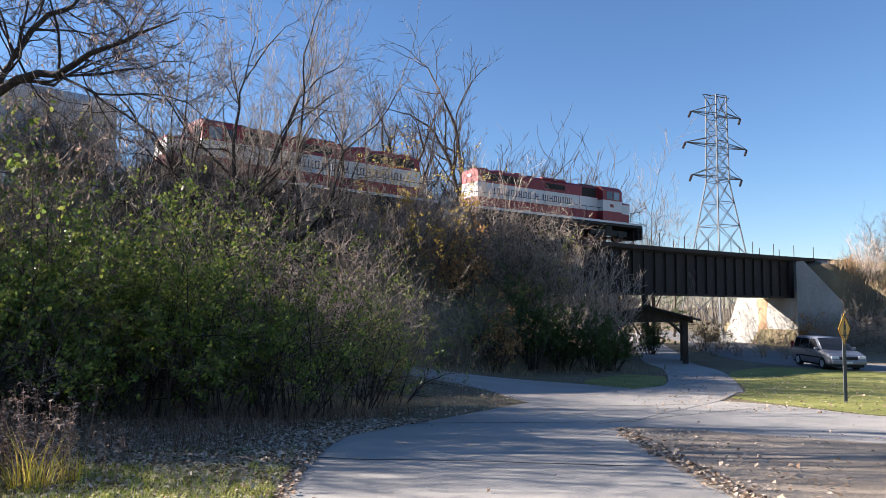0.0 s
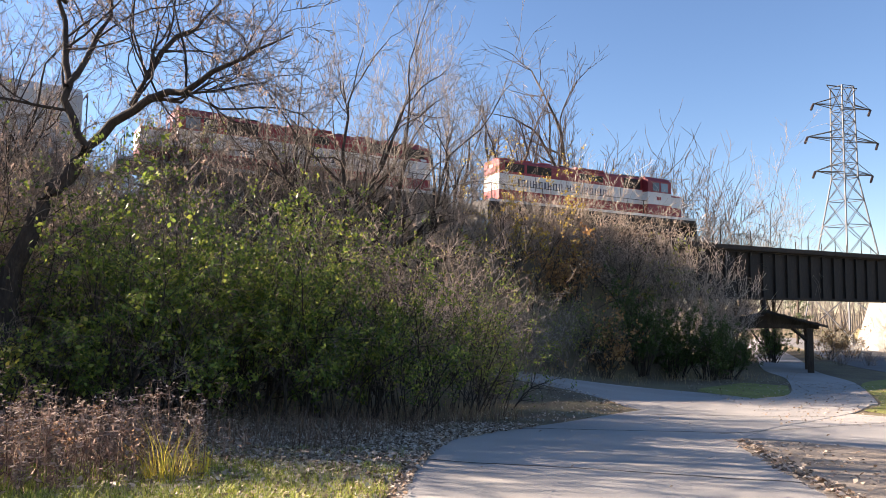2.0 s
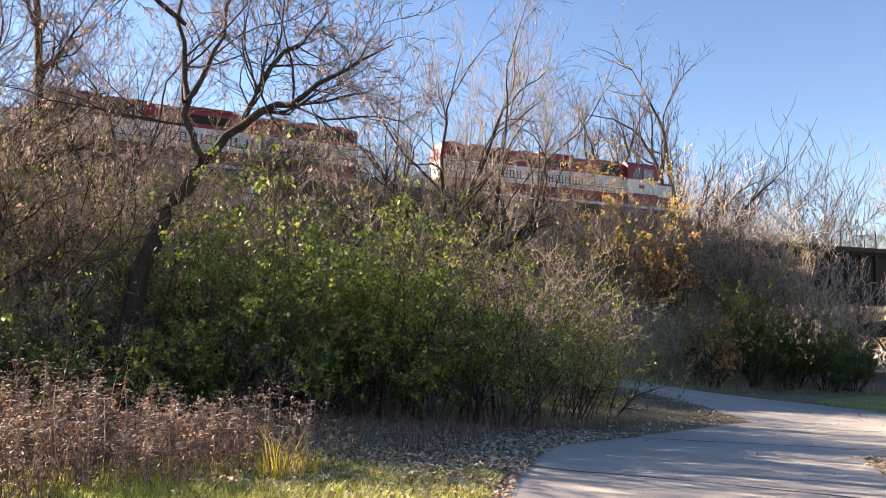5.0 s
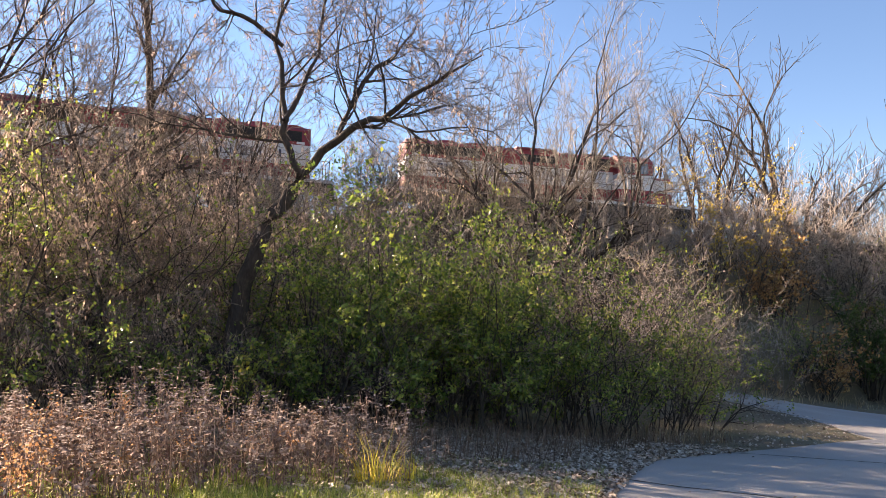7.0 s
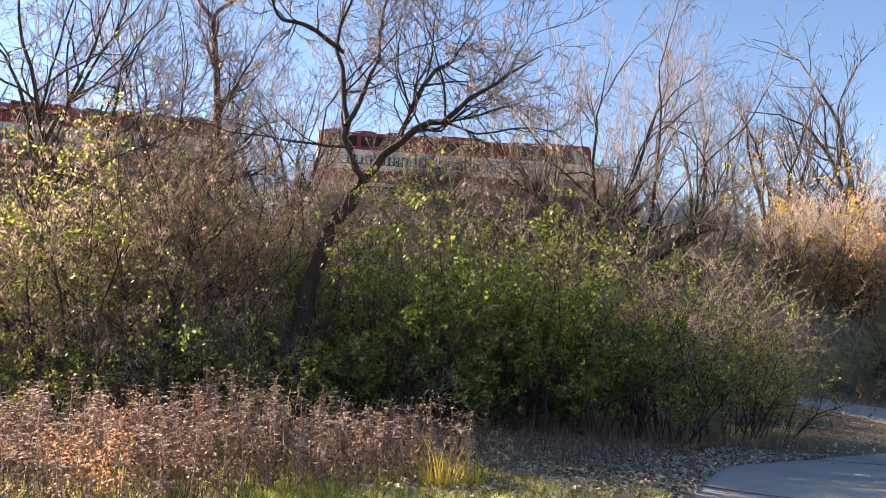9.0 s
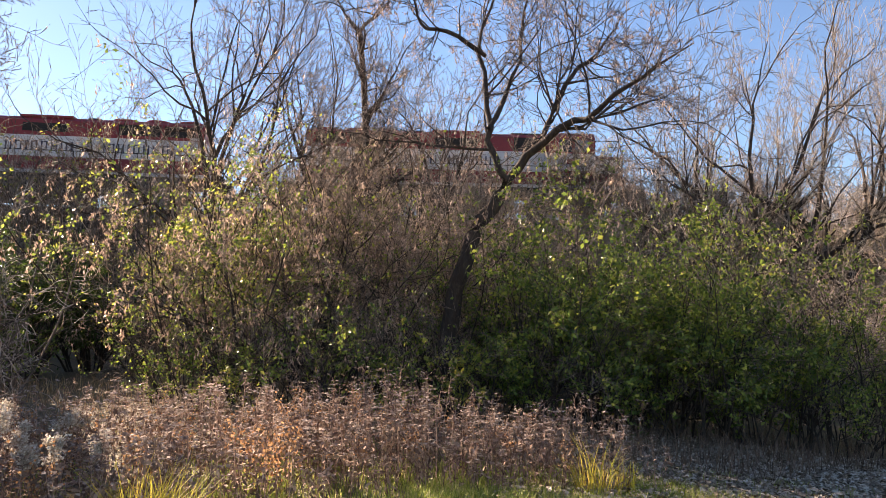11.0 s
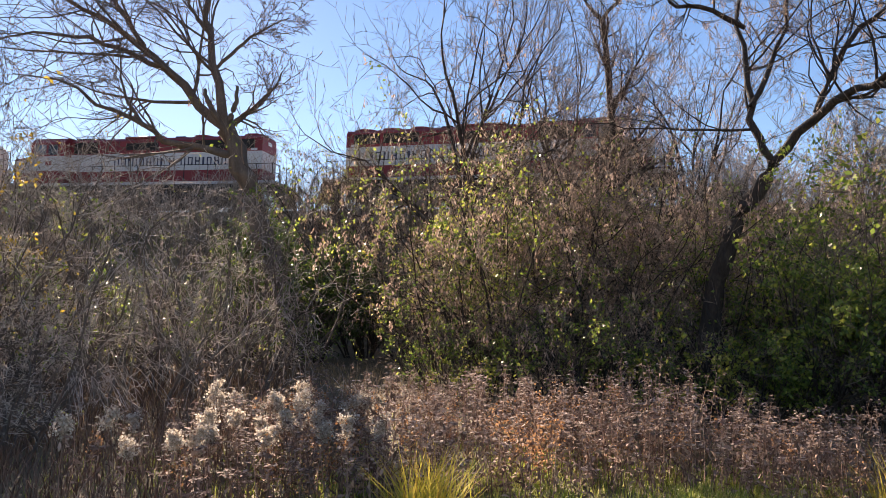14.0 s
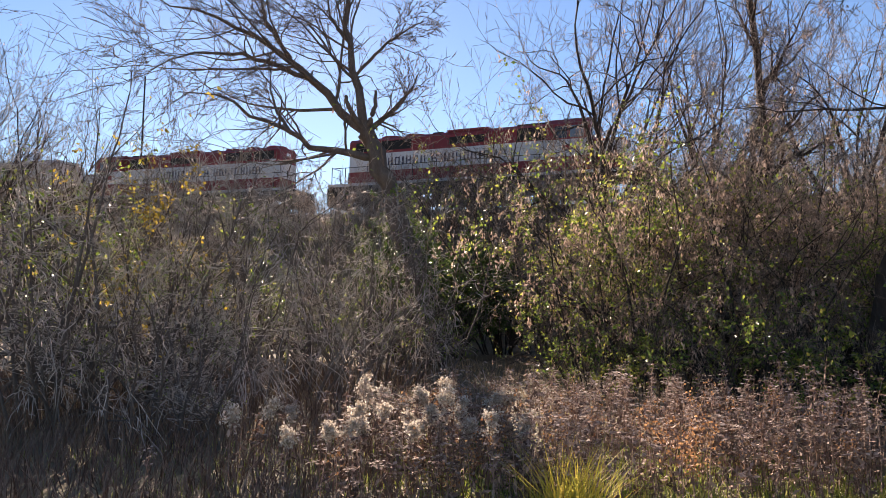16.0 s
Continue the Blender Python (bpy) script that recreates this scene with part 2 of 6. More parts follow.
def prism(bm, outline, y0, y1, axis="y"):
    """A flat outline pushed from y0 to y1."""
    def at(p, q):
        return (p[0], q, p[1]) if axis == "y" else (q, p[0], p[1])
    a = [bm.verts.new(at(p, y0)) for p in outline]
    b = [bm.verts.new(at(p, y1)) for p in outline]
    n = len(outline)
    faces = [bm.faces.new(a), bm.faces.new(b[::-1])]
    for i in range(n):
        faces.append(bm.faces.new((a[i], b[i], b[(i + 1) % n], a[(i + 1) % n])))
    bmesh.ops.recalc_face_normals(bm, faces=faces)
    return a + b


def part(name, bm, material, parent=None, label="", at=None, smooth=False):
    me = bpy.data.meshes.new(name)
    if smooth:
        for f in bm.faces:
            f.smooth = True
    bm.to_mesh(me)
    bm.free()
    for m in material if isinstance(material, (list, tuple)) else [material]:
        me.materials.append(m)
    ob = new(name, me)
    if parent is not None:
        ob.parent = parent
    if at is not None:
        ob.matrix_basis = at
    return tagged(ob, label)


def boxes(name, dims, material, parent=None, label="", bevel=0.0, at=None):
    bm = bmesh.new()
    for d in dims:
        box(bm, *d, bevel)
    return part(name, bm, material, parent, label, at)


def thing(name, label, category, at=None, group="", kind=""):
    ob = new(name)
    ob.empty_display_size = 0.3
    if at is not None:
        ob.matrix_basis = at
    return tagged(ob, label, category, group, kind)


def mesh_np(name, verts, quads, materials, slots=None):
    """A mesh from arrays of corners and of faces with equal numbers of corners."""
    me = bpy.data.meshes.new(name)
    quads = np.asarray(quads, dtype=np.int32)
    n, k = quads.shape
    me.vertices.add(len(verts))
    me.vertices.foreach_set("co", np.asarray(verts, dtype=np.float32).ravel())
    me.loops.add(n * k)
    me.loops.foreach_set("vertex_index", quads.ravel())
    me.polygons.add(n)
    me.polygons.foreach_set("loop_start", np.arange(n, dtype=np.int32) * k)
    for m in materials:
        me.materials.append(m)
    if slots is not None:
        me.polygons.foreach_set("material_index", np.asarray(slots, dtype=np.int32))
    me.update(calc_edges=True)
    return me


# ---- the lie of the land ----
TRACK_AZ, TRACK_DIST, TRACK_R = radians(43.6), 36.6, 344.0
CENTRE = Vector((-math.sin(TRACK_AZ), math.cos(TRACK_AZ), 0)) * (TRACK_DIST - TRACK_R)
RAIL = 6.75
GIRDER_A, GIRDER_B = -34.0, -77.5  # the bridge's ends, in metres along the track


def track(s, d=0.0, z=0.0):
    """A point s metres along the track (to the left), d metres beyond its middle, z metres high."""
    f = TRACK_AZ + s / TRACK_R
    return CENTRE + Vector((-math.sin(f), math.cos(f), 0)) * (TRACK_R + d) + Vector((0, 0, z))


def track_pose(s, d=0.0, z=0.0, turn=0.0):
    p = track(s, d, z)
    return pose(p.x, p.y, p.z, 0, 0, math.degrees(TRACK_AZ + s / TRACK_R) + 180 + turn)


def polar(az, dist, z=0.0):
    a = radians(az)
    return Vector((-math.sin(a) * dist, math.cos(a) * dist, z))


def smooth(a):
    a = np.clip(a, 0, 1)
    return a * a * (3 - 2 * a)


def base_height(x, y):
    """The ground without the railway bank: level by the camera, falling away ahead and to the right."""
    near, far = smooth((x + 14) / 11), smooth((x + 10) / 15)
    f = smooth((y - 16) / 8)
    w = near * (1 - f) + far * f
    return -2.2 * (1 - np.exp(-np.maximum(y - 5, 0) / 22)) * w


def height(x, y):
    x, y = np.asarray(x, dtype=float), np.asarray(y, dtype=float)
    z = base_height(x, y)
    vx, vy = x - CENTRE.x, y - CENTRE.y
    d = np.hypot(vx, vy) - TRACK_R
    s = TRACK_R * (np.arctan2(-vx, vy) - TRACK_AZ)
    bank = 6.05
    run = np.maximum(np.abs(d) - 3.2, 0)
    up = bank - run * 0.78
    wing = np.clip(np.abs(d) - 2.2, 0, 3.0) * 1.43
    gap = np.minimum(np.maximum(GIRDER_A + 1.0 - s, 0), np.maximum(s - GIRDER_B - 1.2 + wing, 0))
    up = np.where(gap > 0, up - gap * 3.0, up)
    rough = 0.12 * np.sin(x * 0.9 + 1.3 * np.sin(y * 0.5)) + 0.1 * np.sin(y * 1.1 + x * 0.35)
    out = np.where(up > z, up + rough * np.clip(run, 0, 1), z)
    far = np.clip((np.hypot(x, y) - 120) / 300, 0, 1)
    return out * (1 - far) + far * (-2.0)


def ground_at(x, y):
    return float(height(x, y))


def on_ground(p, sink=0.0):
    return Vector((p[0], p[1], ground_at(p[0], p[1]) - sink))

# ---- ground, paths and road ----
def axis_lines(lo, hi, fine_lo, fine_hi, step, growth):
    xs = list(np.arange(fine_lo, fine_hi + step / 2, step))
    d = step
    while xs[-1] < hi:
        d *= growth
        xs.append(xs[-1] + d)
    d = step
    while xs[0] > lo:
        d *= growth
        xs.insert(0, xs[0] - d)
    return np.array(xs)


def build_ground():
    xs, ys = axis_lines(-1500, 1500, -45, 45, 0.6, 1.13), axis_lines(-1200, 2500, -8, 85, 0.6, 1.13)
    X, Y = np.meshgrid(xs, ys, indexing="ij")
    Z = height(X, Y)
    V = np.stack([X, Y, Z], -1).reshape(-1, 3)
    nx, ny = len(xs), len(ys)
    i, j = np.meshgrid(np.arange(nx - 1), np.arange(ny - 1), indexing="ij")
    a = (i * ny + j).ravel()
    me = mesh_np("ground", V, np.stack([a, a + ny, a + ny + 1, a + 1], -1), [M["ground"]])
    me.polygons.foreach_set("use_smooth", [True] * len(me.polygons))
    tagged(new("ground", me), "brown earth ground with dead leaves and short grass", "ground", kind="structure")


def spline(points, n):
    """A smooth line through points."""
    p = np.array(points, dtype=float)
    q = np.vstack([2 * p[0] - p[1], p, 2 * p[-1] - p[-2]])
    out = []
    for t in np.linspace(0, len(p) - 1 - 1e-6, n):
        i = int(t)
        f = t - i
        a, b, c, d = q[i], q[i + 1], q[i + 2], q[i + 3]
        out.append(0.5 * (2 * b + (c - a) * f + (2 * a - 5 * b + 4 * c - d) * f * f + (3 * b - a - 3 * c + d) * f ** 3))
    return np.array(out)


def ribbon(name, label, category, left, right, lift, material, n=90, across=10, thick=0.12, ragged=0.0, kind="structure"):
    """A strip laid on the ground between two lines, with thickness."""
    a, b = spline(left, n), spline(right, n)
    rng = np.random.default_rng(len(name) + n)
    f = np.linspace(0, 1, across + 1)[None, :, None]
    P = a[:, None, :] * (1 - f) + b[:, None, :] * f
    if ragged:
        P[:, 0] += rng.normal(0, ragged, (n, 2))
        P[:, -1] += rng.normal(0, ragged, (n, 2))
    Z = height(P[..., 0], P[..., 1]) + lift
    top = np.concatenate([P, Z[..., None]], -1)
    skirt_a, skirt_b = top[:, :1].copy(), top[:, -1:].copy()
    skirt_a[..., 2] -= thick
    skirt_b[..., 2] -= thick
    V = np.concatenate([skirt_a, top, skirt_b], 1)
    k = across + 3
    i, j = np.meshgrid(np.arange(n - 1), np.arange(k - 1), indexing="ij")
    c = (i * k + j).ravel()
    quads = np.stack([c, c + 1, c + k + 1, c + k], -1)
    along_way, over = a[1] - a[0], b[0] - a[0]
    if over[0] * along_way[1] - over[1] * along_way[0] < 0:
        quads = quads[:, ::-1]
    me = mesh_np(name, V.reshape(-1, 3), quads, [material])
    me.polygons.foreach_set("use_smooth", [False] * len(me.polygons))
    return tagged(new(name, me), label, category, kind=kind)


build_ground()
ribbon("path_1", "pale grey asphalt trail with thin dark cracks", "path",
       [(-1.2, -6), (-1.25, 2), (-1.52, 7.1), (-1.70, 8.6), (-1.80, 10.6), (-1.74, 12.4), (-0.9, 14.2), (0.22, 16.2), (1.8, 18.9), (4.2, 22.5), (6.8, 25.8), (8.9, 28.7), (11.6, 37.8), (12.6, 45), (16.2, 60), (20.5, 80), (25, 100)],
       [(2.5, -6), (2.6, 2), (2.85, 7.4), (3.0, 9.2), (3.1, 11.0), (3.3, 13.7), (4.6, 16.5), (6.6, 19.3), (8.4, 21.8), (9.2, 23.2), (10.1, 24.8), (10.9, 26.3), (14.1, 36.1), (15.4, 44.6), (19.2, 59.5), (23.6, 80), (28, 100)],
       0.020, M["path"], n=140)
ribbon("path_2", "pale grey asphalt trail branching off behind shrubs", "path",
       [(3.2, 19.0), (2.15, 20.4), (1.55, 22.3), (0.33, 24.0), (-2.0, 25.2), (-4.5, 25.4), (-9, 24.2), (-16, 20)],
       [(8.2, 27.2), (6.8, 26.6), (5.46, 28.0), (3.6, 29.2), (0.5, 29.4), (-4.0, 29.0), (-8.5, 27.4), (-15, 23)],
       0.016, M["path"])
ribbon("path_3", "pale grey asphalt trail crossing towards the road", "path",
       [(4.0, 17.5), (7.4, 21.2), (8.98, 20.9), (9.85, 19.28), (10.63, 17.46), (14, 14.5), (26, 8)],
       [(3.3, 14.2), (3.95, 14.5), (5.5, 13.4), (7.24, 12.0), (9.5, 11.2), (13, 9.6), (24, 4)],
       0.012, M["path"])
ribbon("dirt_patch", "bare sandy dirt verge strewn with leaves", "dirt",
       [(3.35, 14.3), (3.15, 12.5), (3.02, 11.0), (2.92, 9.2), (2.78, 7.4), (2.5, 2), (2.4, -6)],
       [(3.9, 14.6), (6.0, 13.2), (7.5, 12.1), (9.0, 11.4), (11.5, 10.2), (18, 6), (22, -6)],
       0.025, M["dirt"], across=20, ragged=0.025)
ribbon("road", "grey asphalt road passing under the railway bridge", "road",
       [(60, 25.5), (34, 33.4), (24.5, 37.2), (20.2, 41.5), (19.8, 50), (22, 62), (25, 75), (30, 110)],
       [(61, 31.5), (37, 38.6), (29.5, 42), (26.4, 46), (26.2, 53), (28.5, 62), (31.5, 74), (37, 108)],
       0.016, M["road"])
ribbon("lawn", "mown green lawn with scattered fallen leaves", "lawn",
       [(9.0, 22.6), (11.1, 26.5), (14.4, 36.0), (18.5, 41.0)],
       [(10.5, 17.8), (16, 17.5), (25, 28), (23.5, 37.4)],
       0.010, M["lawn"], across=24, n=60)
ribbon("grass_island", "small grass island with fallen leaves between trails", "lawn",
       [(5.5, 28.3), (6.1, 30.2), (8.1, 33.3), (8.7, 34)], [(6.9, 25.9), (7.9, 27.2), (8.9, 28.8), (10.2, 33)],
       0.026, M["lawn"], across=12, n=40)


def cracks():
    """Tar-dark cracks and joints across the trail."""
    rng = np.random.default_rng(8)
    thing_ob = thing("path_cracks", "dark cracks running across the asphalt trail", "crack", kind="stuff")
    for a, b in (((-1.75, 9.95), (3.05, 9.4)), ((-0.7, 14.6), (4.2, 15.6)), ((1.7, 18.6), (7.4, 20.2)), ((3.2, 15.0), (9.6, 20.4)), ((-1.5, 6.1), (2.8, 6.4))):
        n = 40
        t = np.linspace(0, 1, n)
        x = a[0] + (b[0] - a[0]) * t
        y = a[1] + (b[1] - a[1]) * t + np.cumsum(rng.normal(0, 0.018, n))
        w = 0.012 + 0.012 * rng.random(n)
        z = height(x, y) + 0.026
        V = np.concatenate([np.stack([x, y - w, z], -1), np.stack([x, y + w, z], -1)])
        i = np.arange(n - 1)
        ob = new("crack", mesh_np("crack", V, np.stack([i, i + 1, i + 1 + n, i + n], -1), [M["crack"]]))
        ob.parent = thing_ob


cracks()


# ---- railway: bridge, track, abutments ----
def sweep(name, profile, s0, s1, step, material, parent=None, label=""):
    """A profile of (d, z) drawn along the track."""
    n = max(2, int(abs(s1 - s0) / step) + 1)
    k = len(profile)
    V = [track(s, d, z) for s in np.linspace(s0, s1, n) for d, z in profile]
    F = []
    for i in range(n - 1):
        for j in range(k):
            F.append((i * k + j, i * k + (j + 1) % k, (i + 1) * k + (j + 1) % k, (i + 1) * k + j))
    me = bpy.data.meshes.new(name)
    me.from_pydata([tuple(v) for v in V], [], F + [tuple(range(k))[::-1], tuple((n - 1) * k + j for j in range(k))])
    me.materials.append(material)
    ob = new(name, me)
    if parent is not None:
        ob.parent = parent
    return tagged(ob, label)


def rect(d0, d1, z0, z1):
    return [(d0, z0), (d1, z0), (d1, z1), (d0, z1)]


def railway():
    bed = sweep("ballast_bed", [(-2.9, 6.0), (2.9, 6.0), (1.9, 6.48), (-1.9, 6.48)], 150, GIRDER_A + 0.3, 4, M["ballast"])
    tagged(bed, "grey crushed stone ballast under the railway track", "ballast", kind="structure")
    bed = sweep("ballast_bed", [(-2.9, 6.0), (2.9, 6.0), (1.9, 6.48), (-1.9, 6.48)], GIRDER_B - 0.3, -170, 4, M["ballast"])
    tagged(bed, "grey crushed stone ballast under the railway track", "ballast", kind="structure")
    line = thing("railway_track", "rusty steel rails on dark timber sleepers", "railway track", kind="structure")
    for d in (-0.75, 0.75):
        sweep("rail", [(d - 0.07, 6.58), (d + 0.07, 6.58), (d + 0.035, 6.61), (d + 0.035, RAIL), (d - 0.035, RAIL), (d - 0.035, 6.61)], 150, -170, 4, M["rail_steel"], line)
    bm = bmesh.new()
    box(bm, -0.11, 0.11, -1.3, 1.3, 6.42, 6.57)
    tie = bpy.data.meshes.new("sleeper")
    bm.to_mesh(tie)
    bm.free()
    tie.materials.append(M["tie_wood"])
    for i in range(180):
        ob = new("sleeper", tie)
        ob.parent = line
        ob.matrix_basis = track_pose(GIRDER_B - 12 + i * 0.6)

    bridge = thing("railway_bridge", "black riveted plate girder railway bridge with timber deck", "bridge")
    for d, nm in ((-1.35, "girder"), (1.35, "girder")):
        sweep(nm, rect(d - 0.02, d + 0.02, 2.72, 6.22), GIRDER_A, GIRDER_B, 3, M["steel_dark"], bridge)
        sweep("flange", rect(d - 0.24, d + 0.24, 6.16, 6.27), GIRDER_A, GIRDER_B, 3, M["steel_dark"], bridge)
        sweep("flange", rect(d - 0.24, d + 0.24, 2.58, 2.72), GIRDER_A, GIRDER_B, 3, M["steel_dark"], bridge)
    bm = bmesh.new()
    box(bm, -0.045, 0.045, 0.0, 0.18, 2.72, 6.16)
    box(bm, -0.10, 0.10, 0.0, 0.03, 2.72, 6.16)
    st = bpy.data.meshes.new("stiffener")
    bm.to_mesh(st)
    bm.free()
    st.materials.append(M["steel_dark"])
    n = 31
    for i in range(n):
        ob = new("stiffener", st)
        ob.parent = bridge
        ob.matrix_basis = track_pose(GIRDER_A + (GIRDER_B - GIRDER_A) * (i + 0.5) / n, -1.37)
    sweep("deck", rect(-1.9, 1.9, 6.27, 6.43), GIRDER_A, GIRDER_B - 3.4, 3, M["tie_wood"], bridge, "dark timber deck")
    sweep("kerb_timber", rect(-1.95, -1.75, 6.33, 6.62), GIRDER_A, GIRDER_B - 3.6, 3, M["tie_wood"], bridge)
    for i in range(13):
        s = GIRDER_A - 4 - i * 3.3
        for d in (-1.88, 1.88):
            bm = bmesh.new()
            rod(bm, (0, 0, 6.43), (0, 0, 7.75), 0.035, 5)
            part("rail_post", bm, M["steel_dark"], bridge, at=track_pose(s, d))
    for i in range(6):
        for slope in (-1, 1):
            bm = bmesh.new()
            rod(bm, (0, -1.3 * slope, 3.1), (0, 1.3 * slope, 5.9), 0.06, 4)
            part("cross_brace", bm, M["steel_dark"], bridge, at=track_pose(GIRDER_A - 3 - i * 7.2))

    # far abutment: a breast wall lit by the sun and a wing wall on the camera's side
    ab = thing("bridge_abutment", "weathered pale concrete abutment with rust streaks", "abutment", kind="structure")
    bm = bmesh.new()
    prism(bm, [(-6.5, -2.6), (2.2, -2.6), (2.2, 2.55), (-4.5, 2.55)], -0.55, 1.2, axis="x")
    part("breast_wall", bm, M["concrete"], ab, at=track_pose(GIRDER_B + 2.2, 0, 0))
    boxes("bridge_seat", [(-2.0, -0.3, -2.2, 2.2, 2.3, 2.52)], M["concrete"], ab, at=track_pose(GIRDER_B + 2.0))
    bm = bmesh.new()
    prism(bm, [(-0.2, -2.8), (-0.2, 6.1), (0.5, 6.2), (4.1, 2.2), (4.0, -2.8)], -0.3, 0.3)
    part("wing_wall", bm, M["concrete"], ab, at=track_pose(GIRDER_B + 3.4, -2.3, 0) @ pose(0, 0, 0, 0, 0, 145))
    bm = bmesh.new()
    prism(bm, [(-2.4, -2.3), (-0.6, -2.3), (-1.2, 0.3), (-0.9, 2.5), (-2.2, 2.5), (-2.0, 0.2)], 0.0, 0.008, axis="x")
    part("rust_stain", bm, M["concrete_stain"], ab, "orange rust stain", at=track_pose(GIRDER_B + 2.2 + 1.205, 0, 0))
    pier = thing("bridge_pier", "dark braced steel bent under the bridge girders", "pier", kind="structure")
    for d in (-1.35, 1.35):
        bm = bmesh.new()
        rod(bm, (0, d * 1.5, -2.6), (0, d, 2.6), 0.2, 8)
        part("column", bm, M["steel_dark"], pier, at=track_pose(-53.0))
    for a, b in (((0, -1.9, -1.8), (0, 1.5, 2.0)), ((0, 1.9, -1.8), (0, -1.5, 2.0))):
        bm = bmesh.new()
        rod(bm, a, b, 0.07, 5)
        part("brace", bm, M["steel_dark"], pier, at=track_pose(-53.0))
    near = thing("bridge_abutment", "shaded concrete abutment under the girder's end", "abutment", kind="structure")
    bm = bmesh.new()
    prism(bm, [(-3.2, -2.6), (3.2, -2.6), (2.4, 2.55), (-2.4, 2.55)], 0.0, 2.2, axis="x")
    part("breast_wall", bm, M["concrete"], near, at=track_pose(GIRDER_A - 1.2))


railway()


# ---- pylon ----
def pylon():
    tower = thing("transmission_tower", "tall galvanised steel lattice power transmission tower", "tower", at=pose(*on_ground(polar(-21.3, 128)), 0, 0, 24))
    H = 39.8

    def half(z):
        return 4.7 + (1.3 - 4.7) * z / 25.0 if z < 25 else 1.3 - 0.15 * (z - 25) / (H - 25)
    corners = [(-1, -1), (1, -1), (1, 1), (-1, 1)]
    for cx, cy in corners:
        bm = bmesh.new()
        for z0, z1 in ((0, 25), (25, H)):
            beam(bm, (cx * half(z0), cy * half(z0), z0), (cx * half(z1), cy * half(z1), z1), 0.17)
        part("leg", bm, M["galvanised"], tower)
    levels = [0, 6.5, 12.5, 17.4, 21.4, 25, 27.3, 29.6, 31.9, 34.0, 36, H]
    def member(name, p, q, w, parent):
        bm = bmesh.new()
        beam(bm, p, q, w)
        return part(name, bm, M["galvanised"], parent)
    for z0, z1 in zip(levels, levels[1:]):
        for i in range(4):
            (ax, ay), (bx, by) = corners[i], corners[(i + 1) % 4]
            h0, h1 = half(z0), half(z1)
            member("diagonal", (ax * h0, ay * h0, z0), (bx * h1, by * h1, z1), 0.085, tower)
            member("diagonal", (bx * h0, by * h0, z0), (ax * h1, ay * h1, z1), 0.085, tower)
            member("strut", (ax * h1, ay * h1, z1), (bx * h1, by * h1, z1), 0.085, tower)
    for z, reach in ((36.6, 5.6), (31.2, 6.9), (25.8, 5.6)):
        h = half(z)
        bm = bmesh.new()
        beam(bm, (-reach, 0, z), (reach, 0, z), 0.11)
        arm = part("crossarm", bm, M["galvanised"], tower)
        for sx in (-1, 1):
            for sy in (-1, 1):
                member("arm_tie", (sx * h, sy * h, z + 1.5), (sx * reach, 0, z), 0.1, arm)
                member("arm_tie", (sx * h, sy * h, z), (sx * reach, 0, z), 0.1, arm)
        for sx in (-1, 1):
            bm = bmesh.new()
            a, b = Vector((sx * reach, 0, z)), Vector((sx * reach - 1.1, -0.6, z - 1.25))
            rod(bm, a, b, 0.10, 6)
            for f in np.linspace(0.1, 0.9, 7):
                p = a.lerp(b, f)
                rod(bm, p, p + (b - a) * 0.06, 0.20, 8)
            part("insulator", bm, M["insulator"], arm)
    bm = bmesh.new()
    for sx in (-1, 1):
        beam(bm, (sx * 0.95, 0, H), (sx * 3.0, 0, H + 0.1), 0.1)
        beam(bm, (sx * 0.95, 0, H - 2.0), (sx * 3.0, 0, H + 0.1), 0.1)
    beam(bm, (-3, 0, H + 0.1), (3, 0, H + 0.1), 0.1)
    part("peak", bm, M["galvanised"], tower)


pylon()


